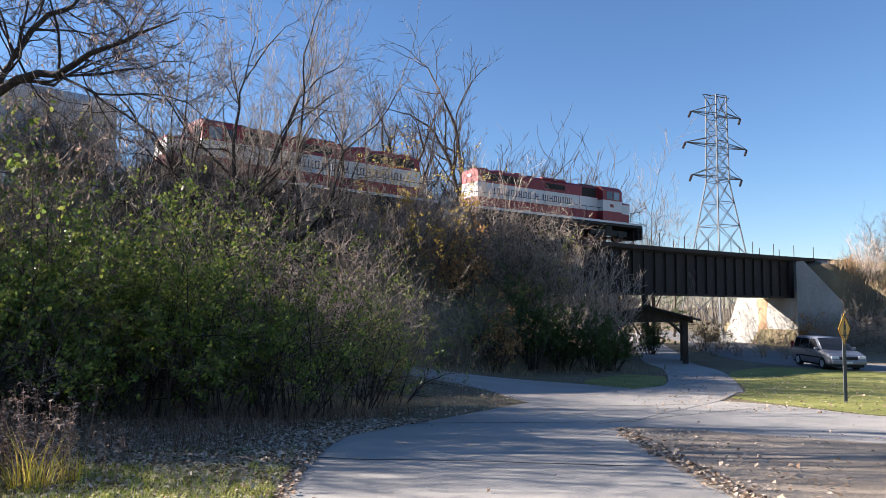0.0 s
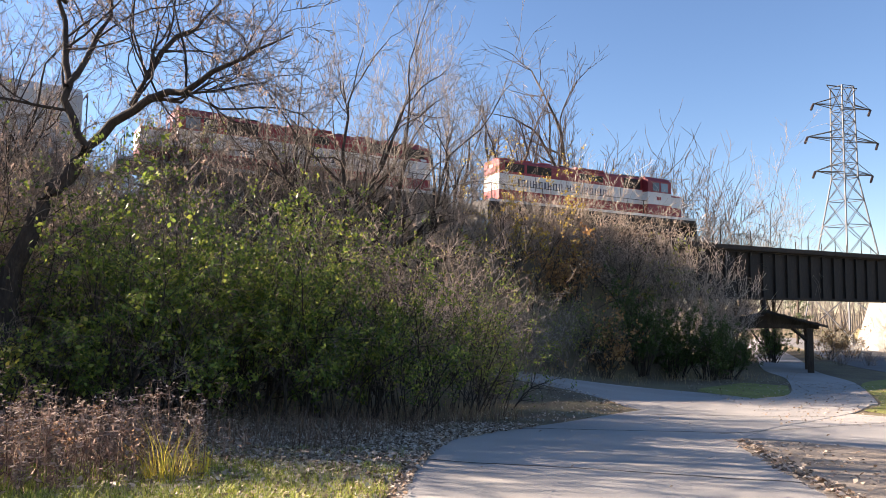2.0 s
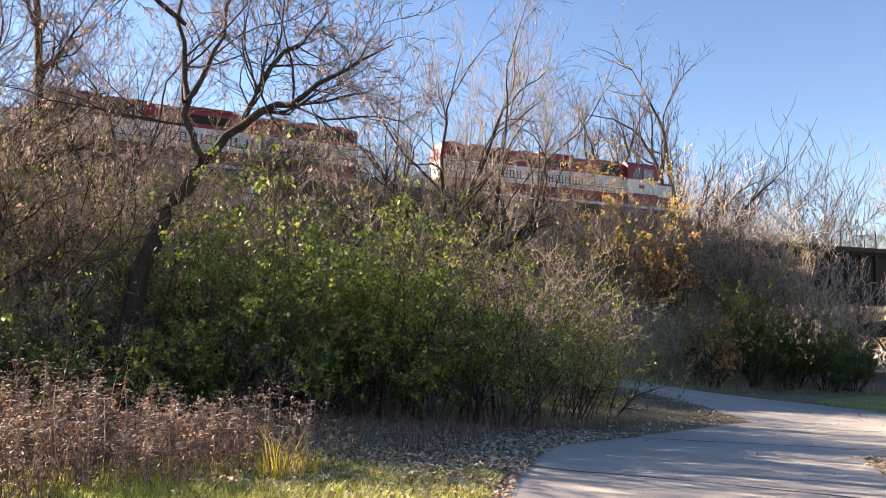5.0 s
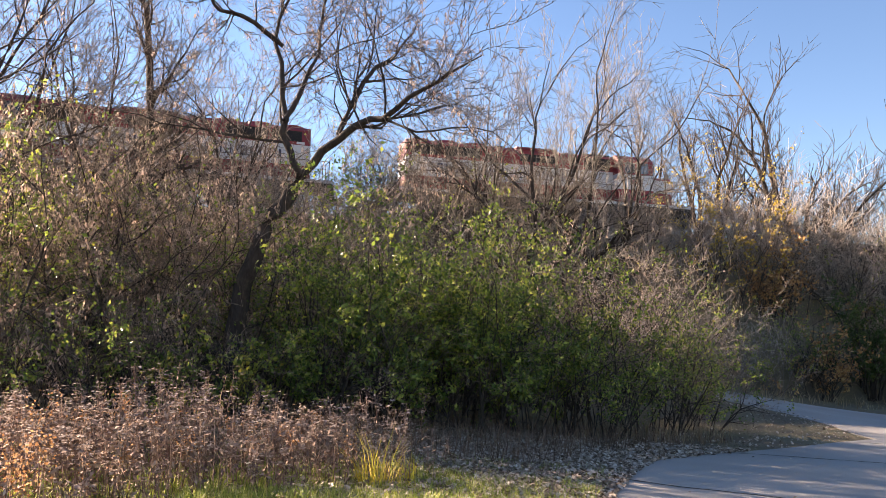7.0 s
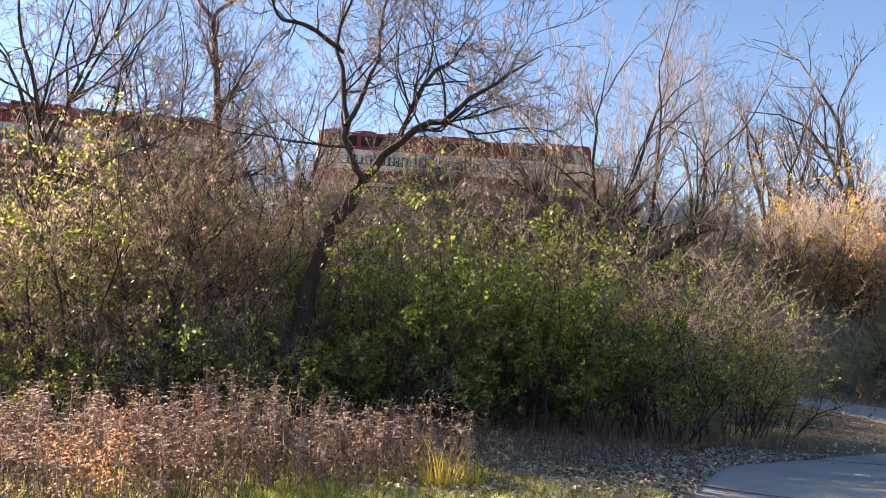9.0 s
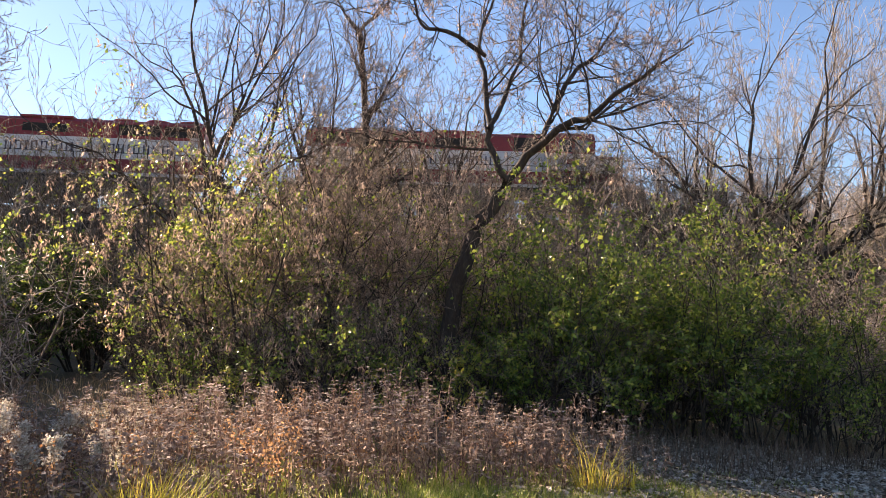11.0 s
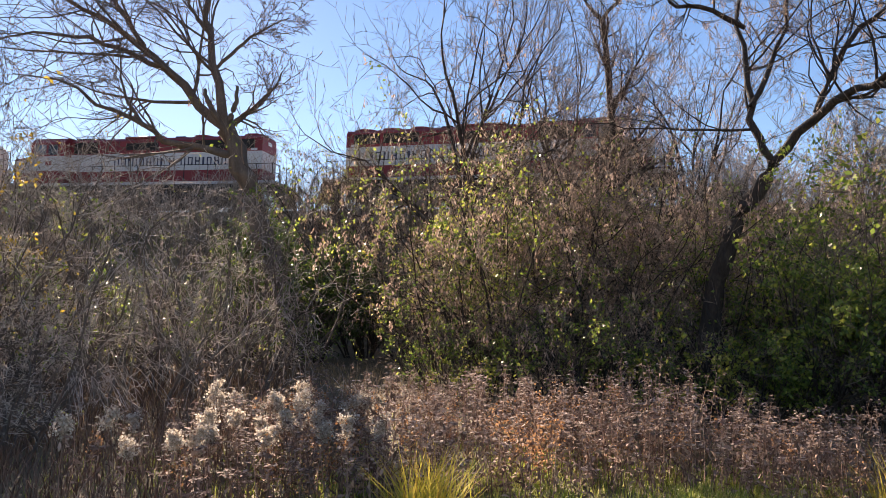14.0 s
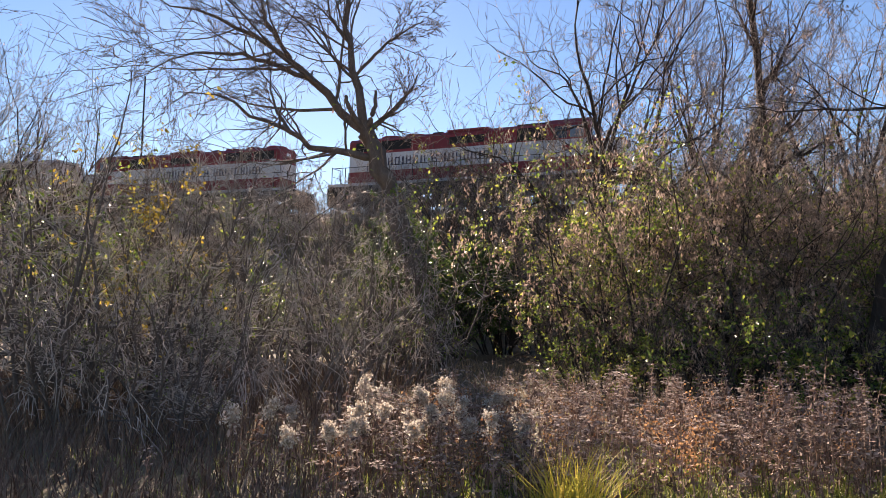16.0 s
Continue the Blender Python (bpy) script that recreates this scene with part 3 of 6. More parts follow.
# ---- shelter, sign, van ----
def shelter():
    c = Vector((13.0, 45.3, 0))
    at = pose(c.x, c.y, ground_at(c.x, c.y), 0, 0, -16)
    ob = thing("trail_shelter", "dark timber open gable shelter over the trail", "shelter", at=at)
    for x in (-2.15, 2.15):
        for y in (-1.6, 1.6):
            boxes("post", [(x - 0.16, x + 0.16, y - 0.16, y + 0.16, -0.3, 2.55)], M["wood_dark"], ob, bevel=0.015)
    for y in (-1.6, 1.6):
        boxes("tie_beam", [(-2.6, 2.6, y - 0.1, y + 0.1, 2.5, 2.75)], M["wood_dark"], ob, bevel=0.01)
        bm = bmesh.new()
        prism(bm, [(-2.5, 2.75), (2.5, 2.75), (0, 3.42)], y - 0.04, y + 0.04)
        part("gable", bm, M["wood_dark"], ob)
        for sx in (-1, 1):
            bm = bmesh.new()
            beam(bm, (sx * 2.1, y, 1.75), (sx * 1.3, y, 2.5), 0.13)
            part("brace", bm, M["wood_dark"], ob)
    for x in (-2.15, 2.15):
        boxes("plate_beam", [(x - 0.09, x + 0.09, -2.0, 2.0, 2.75, 2.87)], M["wood_dark"], ob)
    for sx in (-1, 1):
        bm = bmesh.new()
        prism(bm, [(0, 3.50), (sx * 3.0, 2.72), (sx * 3.0, 2.60), (0, 3.38)], -2.3, 2.3)
        roof = part("roof", bm, M["shingle"], ob)
        for i in range(6):
            f0, f1 = i / 6, (i + 1) / 6
            bm = bmesh.new()
            prism(bm, [(sx * 3.02 * f0, 3.505 - 0.78 * f0), (sx * 3.02 * f1, 3.54 - 0.78 * f1), (sx * 3.02 * f1, 3.51 - 0.78 * f1), (sx * 3.02 * f0, 3.50 - 0.78 * f0)], -2.33, 2.33)
            part("shingle_course", bm, M["shingle"], roof)
    boxes("ridge_cap", [(-0.14, 0.14, -2.35, 2.35, 3.5, 3.56)], M["shingle"], ob)


shelter()


def crossing_sign():
    p = on_ground((11.95, 21.5))
    ob = thing("crossing_sign", "yellow diamond trail crossing sign on a steel post", "traffic sign", at=pose(*p, 0, 0, 0))
    boxes("post", [(-0.035, 0.035, -0.02, 0.02, -0.3, 2.62), (-0.05, -0.035, -0.03, 0.0, -0.3, 2.62), (0.035, 0.05, -0.03, 0.0, -0.3, 2.62)], M["galvanised"], ob)
    tilt = pose(0, -0.03, 2.17, 0, 0, 0)
    turn = pose(0, 0, 0, 0, 0, 40)
    bm = bmesh.new()
    prism(bm, [(0, -0.47), (0.47, 0), (0, 0.47), (-0.47, 0)], -0.012, 0.0)
    face = part("panel", bm, M["sign_yellow"], ob, "amber panel, its yellow browned as in shade", at=turn @ tilt)
    bm = bmesh.new()
    o = [(0, -0.43), (0.43, 0), (0, 0.43), (-0.43, 0)]
    for a, b in zip(o, o[1:] + o[:1]):
        rod(bm, (a[0], -0.014, a[1]), (b[0], -0.014, b[1]), 0.009, 4)
    part("border", bm, M["sign_black"], face)
    boxes("symbol", [(-0.05, 0.05, -0.018, -0.012, 0.16, 0.25), (-0.075, 0.075, -0.018, -0.012, -0.04, 0.15), (-0.10, -0.03, -0.018, -0.012, -0.26, -0.05),
                     (0.03, 0.10, -0.018, -0.012, -0.26, -0.05), (-0.26, 0.26, -0.018, -0.012, -0.20, -0.17)], M["sign_black"], face, "plain dark symbol")


crossing_sign()


def minivan():
    p = on_ground((21.9, 40.9))
    ob = thing("minivan", "silver grey minivan with dark windows on the road", "car", at=pose(p.x, p.y, p.z + 0.04, 0, 0, -93))
    # length along x, nose at +x; half width 0.95
    bm = bmesh.new()
    side = [(-2.42, 0.42), (-2.45, 0.75), (-2.40, 1.02), (1.15, 1.02), (1.75, 0.98), (2.32, 0.80), (2.45, 0.62), (2.45, 0.36), (2.2, 0.28), (-2.2, 0.28)]
    prism(bm, side, -0.94, 0.94)
    bmesh.ops.bevel(bm, geom=list(bm.edges), offset=0.07, segments=3, affect="EDGES", profile=0.6)
    part("body", bm, M["car_paint"], ob, smooth=True)
    bm = bmesh.new()
    for y0, y1 in ((0.92, 0.74),):
        b = [bm.verts.new(v) for v in ((-2.36, -y0, 1.0), (1.32, -y0, 1.0), (1.32, y0, 1.0), (-2.36, y0, 1.0))]
        t = [bm.verts.new(v) for v in ((-2.10, -y1, 1.70), (0.30, -y1, 1.70), (0.30, y1, 1.70), (-2.10, y1, 1.70))]
        fs = [bm.faces.new(b[::-1]), bm.faces.new(t)] + [bm.faces.new((b[i], b[(i + 1) % 4], t[(i + 1) % 4], t[i])) for i in range(4)]
        bmesh.ops.recalc_face_normals(bm, faces=fs)
    bmesh.ops.bevel(bm, geom=list(bm.edges), offset=0.06, segments=3, affect="EDGES")
    part("cabin", bm, M["car_paint"], ob, smooth=True)

    def pane(name, pts, out):
        bm = bmesh.new()
        a = [bm.verts.new(q) for q in pts]
        b = [bm.verts.new(Vector(q) + Vector(out) * 0.02) for q in pts]
        fs = [bm.faces.new(a[::-1]), bm.faces.new(b)] + [bm.faces.new((a[i], a[(i + 1) % 4], b[(i + 1) % 4], b[i])) for i in range(4)]
        bmesh.ops.recalc_face_normals(bm, faces=fs)
        part(name, bm, M["glass_dark"], ob, "dark tinted glass")
    for sy in (-1, 1):
        def side_y(z):
            return sy * (0.92 - 0.18 * (z - 1.0) / 0.7)
        for x0, x1, x2, x3 in ((-2.12, -1.42, -1.42, -2.0), (-1.32, -0.30, -0.30, -1.32), (-0.20, 0.98, 0.32, -0.20)):
            pane("side_window", [(x0, side_y(1.08), 1.08), (x1, side_y(1.08), 1.08), (x2, side_y(1.60), 1.60), (x3, side_y(1.60), 1.60)], (0, sy, 0.25))
        boxes("mirror", [(0.85, 1.02, sy * 0.92, sy * 1.12, 1.02, 1.18)], M["car_paint"], ob, bevel=0.03)
        boxes("headlight", [(2.26, 2.44, sy * 0.52, sy * 0.90, 0.62, 0.78)], M["lamp_lens"], ob, "clear headlight", bevel=0.03)
        boxes("tail_light", [(-2.45, -2.36, sy * 0.78, sy * 0.93, 0.85, 1.35)], M["tail_red"], ob, "red tail light", bevel=0.02)
        boxes("side_moulding", [(-1.3, 1.2, sy * 0.925, sy * 0.955, 0.58, 0.66)], M["under_black"], ob)
        for hx in (-0.45, 0.0):
            boxes("door_handle", [(hx, hx + 0.16, sy * 0.93, sy * 0.965, 0.88, 0.92)], M["under_black"], ob)
        for wx in (-1.5, 1.45):
            bm = bmesh.new()
            rod(bm, (0, sy * 0.74, 0), (0, sy * 0.96, 0), 0.325, 24)
            wheel = part("wheel", bm, M["rubber"], ob, at=pose(wx, 0, 0.325))
            bm = bmesh.new()
            rod(bm, (0, sy * 0.95, 0), (0, sy * 0.972, 0), 0.20, 18)
            for a in range(5):
                ca, sa = math.cos(a * 1.2566), math.sin(a * 1.2566)
                rod(bm, (0.03 * ca, sy * 0.975, 0.03 * sa), (0.19 * ca, sy * 0.975, 0.19 * sa), 0.03, 5)
            part("rim", bm, M["rim"], wheel)
    pane("windscreen", [(1.22, -0.80, 1.06), (1.22, 0.80, 1.06), (0.38, 0.66, 1.64), (0.38, -0.66, 1.64)], (0.6, 0, 0.8))
    pane("rear_window", [(-2.35, 0.78, 1.08), (-2.35, -0.78, 1.08), (-2.15, -0.66, 1.60), (-2.15, 0.66, 1.60)], (-1, 0, 0.25))
    boxes("bumper", [(2.30, 2.52, -0.90, 0.90, 0.34, 0.56)], M["car_paint"], ob, bevel=0.05)
    boxes("bumper", [(-2.52, -2.35, -0.90, 0.90, 0.36, 0.58)], M["car_paint"], ob, bevel=0.05)
    boxes("grille", [(2.42, 2.47, -0.45, 0.45, 0.60, 0.74)], M["grille"], ob)
    boxes("number_plate", [(2.52, 2.53, -0.16, 0.16, 0.40, 0.50)], M["lamp_lens"], ob)
    boxes("underbody", [(-2.3, 2.3, -0.85, 0.85, 0.18, 0.32)], M["under_black"], ob)


minivan()

# ---- train ----
def hood(bm, x0, x1, y, z0, z1, bands, chamfer):
    """A hood with painted bands: bands are heights at which the paint changes (slots 0, 1, 0...)."""
    zs = [z0, *bands, z1 - chamfer, z1]
    half = [y] * (len(zs) - 1) + [y - chamfer]
    rings = []
    for z, h in zip(zs, half):
        rings.append([bm.verts.new((x0, -h, z)), bm.verts.new((x1, -h, z)), bm.verts.new((x1, h, z)), bm.verts.new((x0, h, z))])
    for i in range(len(rings) - 1):
        slot = 1 if len(bands) == 2 and i == 1 else 0
        for j in range(4):
            f = bm.faces.new((rings[i][j], rings[i][(j + 1) % 4], rings[i + 1][(j + 1) % 4], rings[i + 1][j]))
            f.material_index = slot
    bm.faces.new(rings[-1])
    bm.faces.new(rings[0][::-1])


def locomotive(label, lettering):
    """A four-axle hood locomotive, cab towards -x, z = 0 on the rail's top."""
    ob = thing("locomotive", label, "locomotive", group="locomotives")
    red, white = M["paint_red"], M["paint_white"]
    boxes("frame", [(-9.15, 9.15, -1.45, 1.45, 1.30, 1.52)], M["under_black"], ob)
    for y in (-1.47, 1.47):
        boxes("sill_stripe", [(-9.15, 9.15, y - 0.02, y + 0.02, 1.50, 1.66)], white, ob, "white sill stripe")
    boxes("walkway", [(-9.1, 9.1, -1.44, 1.44, 1.53, 1.63)], M["under_black"], ob)
    boxes("fuel_tank", [(-2.4, 2.4, -1.25, 1.25, 0.32, 1.28)], M["under_black"], ob, bevel=0.15)
    boxes("air_reservoir", [(-2.9, 2.9, 1.26, 1.46, 1.05, 1.25)], M["under_black"], ob, bevel=0.06)
    bm = bmesh.new()
    hood(bm, -4.3, 8.05, 0.92, 1.63, 4.40, (2.42, 3.46), 0.18)
    part("long_hood", bm, [red, white], ob, "red hood with a white band")
    bm = bmesh.new()
    hood(bm, -6.6, -4.3, 1.48, 1.63, 4.42, (2.42, 3.30), 0.30)
    cab = part("cab", bm, [red, white], ob, "red cab with a white band")
    bm = bmesh.new()
    hood(bm, -8.2, -6.6, 0.92, 1.63, 3.36, (2.42, 3.20), 0.12)
    part("short_hood", bm, [red, white], ob)
    for sy in (-1, 1):
        boxes("cab_window", [(-6.25, -5.55, sy * 1.475, sy * 1.50, 3.38, 4.0)], M["cab_glass_sky"], cab)
        boxes("cab_window", [(-5.40, -4.75, sy * 1.475, sy * 1.50, 3.38, 4.0)], M["glass_dark"], cab)
        boxes("windscreen", [(-6.63, -6.6, sy * 0.35, sy * 1.15, 3.5, 4.05)], M["glass_dark"], cab)
        boxes("cab_crest", [(-5.55, -5.15, sy * 1.485, sy * 1.50, 2.75, 3.0)], red, cab, "small plain red crest")
        # intakes, doors and lettering bars on the hood's side
        for x0, x1, z0, z1, nm in ((6.1, 7.6, 3.62, 4.16, "radiator_intake"), (3.9, 5.9, 3.62, 4.16, "radiator_intake"), (-0.6, 1.5, 3.66, 4.08, "dynamic_brake_intake"), (-4.1, -2.5, 3.50, 4.20, "filter_intake")):
            dims = [(x0, x1, sy * 0.915, sy * 0.93, z0, z1)]
            g = boxes(nm, dims, M["grille"], ob, "black grille")
            boxes("louvre", [(x0, x1, sy * 0.93, sy * 0.945, z, z + 0.03) for z in np.arange(z0 + 0.05, z1 - 0.03, 0.09)], M["under_black"], g)
        for i in range(13):
            x = -3.9 + i * 0.9
            boxes("hood_door", [(x, x + 0.84, sy * 0.922, sy * 0.934, 1.72, 2.40)], red, ob)
        for x in (-2.2, 2.6, 5.2):
            boxes("panel_seam", [(x - 0.012, x + 0.012, sy * 0.922, sy * 0.932, 2.44, 3.44)], M["grille"], ob)
        if lettering:
            x, k = 6.6, 0
            word = (9, 1, 8)
            step = 0.46
            for count in word:
                for _ in range(count):
                    w = 0.30 if k % 5 else 0.12
                    dims = [(x - w, x - w + 0.07, sy * 0.922, sy * 0.936, 2.70, 3.17), (x - 0.07, x, sy * 0.922, sy * 0.936, 2.70, 3.17)]
                    if k % 3 == 0:
                        dims.append((x - w, x, sy * 0.922, sy * 0.936, 2.90, 2.98))
                    elif k % 3 == 1:
                        dims += [(x - w, x, sy * 0.922, sy * 0.936, 2.70, 2.76), (x - w, x, sy * 0.922, sy * 0.936, 3.11, 3.17)]
                    boxes("lettering_bar", dims, M["paint_blue"], ob, "dark blue bars in place of lettering")
                    x -= step if k % 5 else step * 0.6
                    k += 1
                x -= 0.28
        boxes("number_board", [(7.35, 7.75, sy * 0.922, sy * 0.936, 3.50, 3.62)], white, ob)
        # handrail
        xs = list(np.linspace(-3.9, 8.0, 9))
        for x in xs:
            bm = bmesh.new()
            rod(bm, (x, sy * 1.42, 1.6), (x, sy * 1.42, 2.62), 0.024, 5)
            part("handrail_post", bm, M["under_black"], ob)
        bm = bmesh.new()
        rod(bm, (-4.2, sy * 1.42, 2.62), (8.9, sy * 1.42, 2.62), 0.022, 5)
        part("handrail", bm, M["under_black"], ob)
        for x in (-8.95, 8.95):
            bm = bmesh.new()
            rod(bm, (x, sy * 1.40, 1.3), (x, sy * 1.40, 2.7), 0.026, 5)
            rod(bm, (x, sy * 0.45, 1.5), (x, sy * 0.45, 2.7), 0.026, 5)
            rod(bm, (x, sy * 0.45, 2.66), (x, sy * 1.40, 2.66), 0.022, 5)
            rod(bm, (x, sy * 0.45, 2.15), (x, sy * 1.40, 2.15), 0.016, 5)
            part("end_rail", bm, M["under_black"], ob)
            boxes("steps", [(x - 0.25, x + 0.25, sy * 1.15, sy * 1.45, z, z + 0.05) for z in (0.45, 0.78, 1.1)] + [(x - 0.28, x - 0.25, sy * 1.12, sy * 1.45, 0.4, 1.4), (x + 0.25, x + 0.28, sy * 1.12, sy * 1.45, 0.4, 1.4)], M["under_black"], ob)
    for x in (7.2, 5.6, 4.0):
        bm = bmesh.new()
        rod(bm, (x, 0, 4.38), (x, 0, 4.54), 0.66, 20)
        part("radiator_fan", bm, M["paint_red"], ob)
    boxes("brake_housing", [(-0.8, 1.7, -0.82, 0.82, 4.38, 4.52)], red, ob, bevel=0.04)
    boxes("exhaust_stack", [(2.2, 2.8, -0.3, 0.3, 4.38, 4.58)], M["under_black"], ob)
    boxes("blower_housing", [(-4.2, -2.4, -0.7, 0.7, 4.38, 4.50)], M["under_black"], ob, bevel=0.04)
    boxes("horn", [(-5.2, -4.8, -0.25, 0.25, 4.42, 4.60)], M["under_black"], ob, bevel=0.03)
    boxes("rear_headlight", [(8.04, 8.10, -0.2, 0.2, 3.9, 4.1)], M["lamp_lens"], ob)
    boxes("rear_white_panel", [(8.05, 8.062, -0.90, 0.90, 2.44, 3.44)], white, ob)
    for x in (-9.15, 9.15):
        sx = math.copysign(1, x)
        boxes("pilot", [(x - 0.06, x + 0.06, -1.4, 1.4, 0.35, 1.4)], M["under_black"], ob)
        boxes("coupler", [(x, x + sx * 0.75, -0.14, 0.14, 0.72, 1.0), (x + sx * 0.5, x + sx * 0.85, -0.24, 0.24, 0.70, 1.02)], M["under_black"], ob, bevel=0.03)
    for cx in (-5.3, 5.3):
        truck = boxes("bogie", [(cx - 2.2, cx + 2.2, sy * 1.02, sy * 1.22, 0.5, 0.95) for sy in (-1, 1)] + [(cx - 0.4, cx + 0.4, -1.2, 1.2, 0.55, 1.28)] +
                      [(cx + a - 0.3, cx + a + 0.3, sy * 1.0, sy * 1.30, 0.35, 0.75) for sy in (-1, 1) for a in (-1.37, 1.37)], M["under_black"], ob, bevel=0.03)
        for a in (-1.37, 1.37):
            bm = bmesh.new()
            for sy in (-1, 1):
                rod(bm, (cx + a, sy * 0.70, 0.5), (cx + a, sy * 0.84, 0.5), 0.5, 20)
                rod(bm, (cx + a, sy * 0.66, 0.5), (cx + a, sy * 0.70, 0.5), 0.53, 20)
            rod(bm, (cx + a, -0.8, 0.5), (cx + a, 0.8, 0.5), 0.09, 8)
            part("wheelset", bm, M["rail_steel"], truck)
    return ob


def hopper_car():
    ob = thing("hopper_car", "weathered grey covered hopper railway car with ribbed sides", "railway car", group="freight cars")
    bm = bmesh.new()
    prism(bm, [(-1.5, 1.5), (1.5, 1.5), (1.55, 4.1), (1.0, 4.55), (-1.0, 4.55), (-1.55, 4.1)], -8.3, 8.3, axis="x")
    part("body", bm, M["paint_grey"], ob)
    for i in range(13):
        x = -8.1 + i * 16.2 / 12
        for sy in (-1, 1):
            boxes("rib", [(x - 0.06, x + 0.06, sy * 1.5, sy * 1.63, 1.5, 4.08)], M["paint_grey"], ob)
    for sy in (-1, 1):
        boxes("side_sill", [(-8.6, 8.6, sy * 1.42, sy * 1.6, 1.25, 1.5)], M["paint_grey"], ob)
    boxes("running_board", [(-7.4, 7.4, -0.5, 0.5, 4.62, 4.67)], M["galvanised"], ob)
    for x in (-5, -1.7, 1.7, 5):
        bm = bmesh.new()
        prism(bm, [(x - 1.4, 1.5), (x + 1.4, 1.5), (x + 0.3, 0.45), (x - 0.3, 0.45)], -0.9, 0.9)
        part("hopper", bm, M["paint_grey"], ob)
    for x in (-8.5, 8.5):
        bm = bmesh.new()
        for sy in (-1, 1):
            rod(bm, (x, sy * 1.45, 0.8), (x, sy * 1.45, 4.3), 0.03, 5)
            for z in np.arange(1.0, 4.3, 0.4):
                rod(bm, (x, sy * 1.0, z), (x, sy * 1.45, z), 0.02, 4)
        rod(bm, (x, -1.45, 4.3), (x, 1.45, 4.3), 0.03, 5)
        part("ladder", bm, M["galvanised"], ob)
    boxes("centre_sill", [(-9.0, 9.0, -0.3, 0.3, 0.75, 1.15)], M["under_black"], ob)
    for cx in (-6.3, 6.3):
        truck = boxes("bogie", [(cx - 1.3, cx + 1.3, sy * 0.95, sy * 1.15, 0.4, 0.75) for sy in (-1, 1)] + [(cx - 0.2, cx + 0.2, -1.1, 1.1, 0.45, 0.9)], M["under_black"], ob, bevel=0.03)
        for a in (-0.88, 0.88):
            bm = bmesh.new()
            for sy in (-1, 1):
                rod(bm, (cx + a, sy * 0.68, 0.42), (cx + a, sy * 0.82, 0.42), 0.42, 18)
            rod(bm, (cx + a, -0.8, 0.42), (cx + a, 0.8, 0.42), 0.08, 8)
            part("wheelset", bm, M["rail_steel"], truck)
    return ob


lead_locomotive = locomotive("red and white diesel locomotive with dark bars on white band", True)
second_locomotive = locomotive("red and white diesel locomotive coupled behind another, cab facing away", True)
cars = [hopper_car()]
cars += [copy_thing(cars[0], Matrix()) for _ in range(2)]
# where the lead locomotive's rear hood end is along the track, second by second
TRAIN = [(0.0, -35.7), (1.5, -30.5), (2.5, -26.9), (4.0, -21.6), (5.5, -16.2), (7.0, -10.7), (8.2, -6.1), (10.3, 2.2), (11.0, 4.9), (12.0, 8.4), (13.0, 12.0), (14.0, 16.1), (15.0, 20.3), (16.0, 24.5)]


def motions():
    """The train rolls to the left along its curve."""
    walk(lead_locomotive, [(t, track_pose(s - 8.05, 0, RAIL)) for t, s in TRAIN])
    walk(second_locomotive, [(t, track_pose(s + 5.1 + 8.05, 0, RAIL, 180)) for t, s in TRAIN])
    for i, car in enumerate(cars):
        walk(car, [(t, track_pose(s + 5.1 + 8.05 + 9.15 + 10.0 + i * 18.9, 0, RAIL)) for t, s in TRAIN])

# ---- plants ----
def unit(v):
    return v / np.maximum(np.linalg.norm(v, axis=-1, keepdims=True), 1e-9)


def grow(rng, start, dirs, length, r0, r1, k, wob, up):
    """N wandering lines of k points."""
    n = len(start)
    P = np.zeros((n, k, 3))
    P[:, 0] = start
    d = unit(dirs)
    step = (length / (k - 1))[:, None]
    for i in range(1, k):
        d = unit(d + rng.normal(0, wob, (n, 3)) + np.array([0, 0, up]))
        P[:, i] = P[:, i - 1] + d * step
    R = r0[:, None] + (r1 - r0)[:, None] * np.linspace(0, 1, k)[None]
    return P, R


def shoots(rng, P, R, per, t0, t1, angle, ratio, k, wob, up, thin=0.6, tip=0.35, floor=0.002, most=None):
    """Side shoots on every line."""
    n, kk = P.shape[:2]
    idx = np.repeat(np.arange(n), per)
    if most is not None and len(idx) > most:
        idx = rng.choice(idx, most, replace=False)
    m = len(idx)
    t = rng.uniform(t0, t1, m) * (kk - 1)
    i = np.minimum(t.astype(int), kk - 2)
    f = (t - i)[:, None]
    a, b = P[idx, i], P[idx, i + 1]
    pos = a + (b - a) * f
    tan = unit(b - a)
    rad = R[idx, i] * (1 - f[:, 0]) + R[idx, i + 1] * f[:, 0]
    side = unit(np.cross(tan, rng.normal(0, 1, (m, 3))))
    ang = np.radians(rng.normal(angle, angle * 0.25, m))[:, None]
    d = tan * np.cos(ang) + side * np.sin(ang)
    plen = np.linalg.norm(P[:, 1:] - P[:, :-1], axis=-1).sum(1)[idx]
    ln = plen * ratio * rng.uniform(0.55, 1.15, m) * (1.25 - 0.6 * t / (kk - 1))
    r0 = np.maximum(rad * thin, floor)
    return grow(rng, pos, d, ln, r0, np.maximum(r0 * tip, floor * 0.7), k, wob, up)


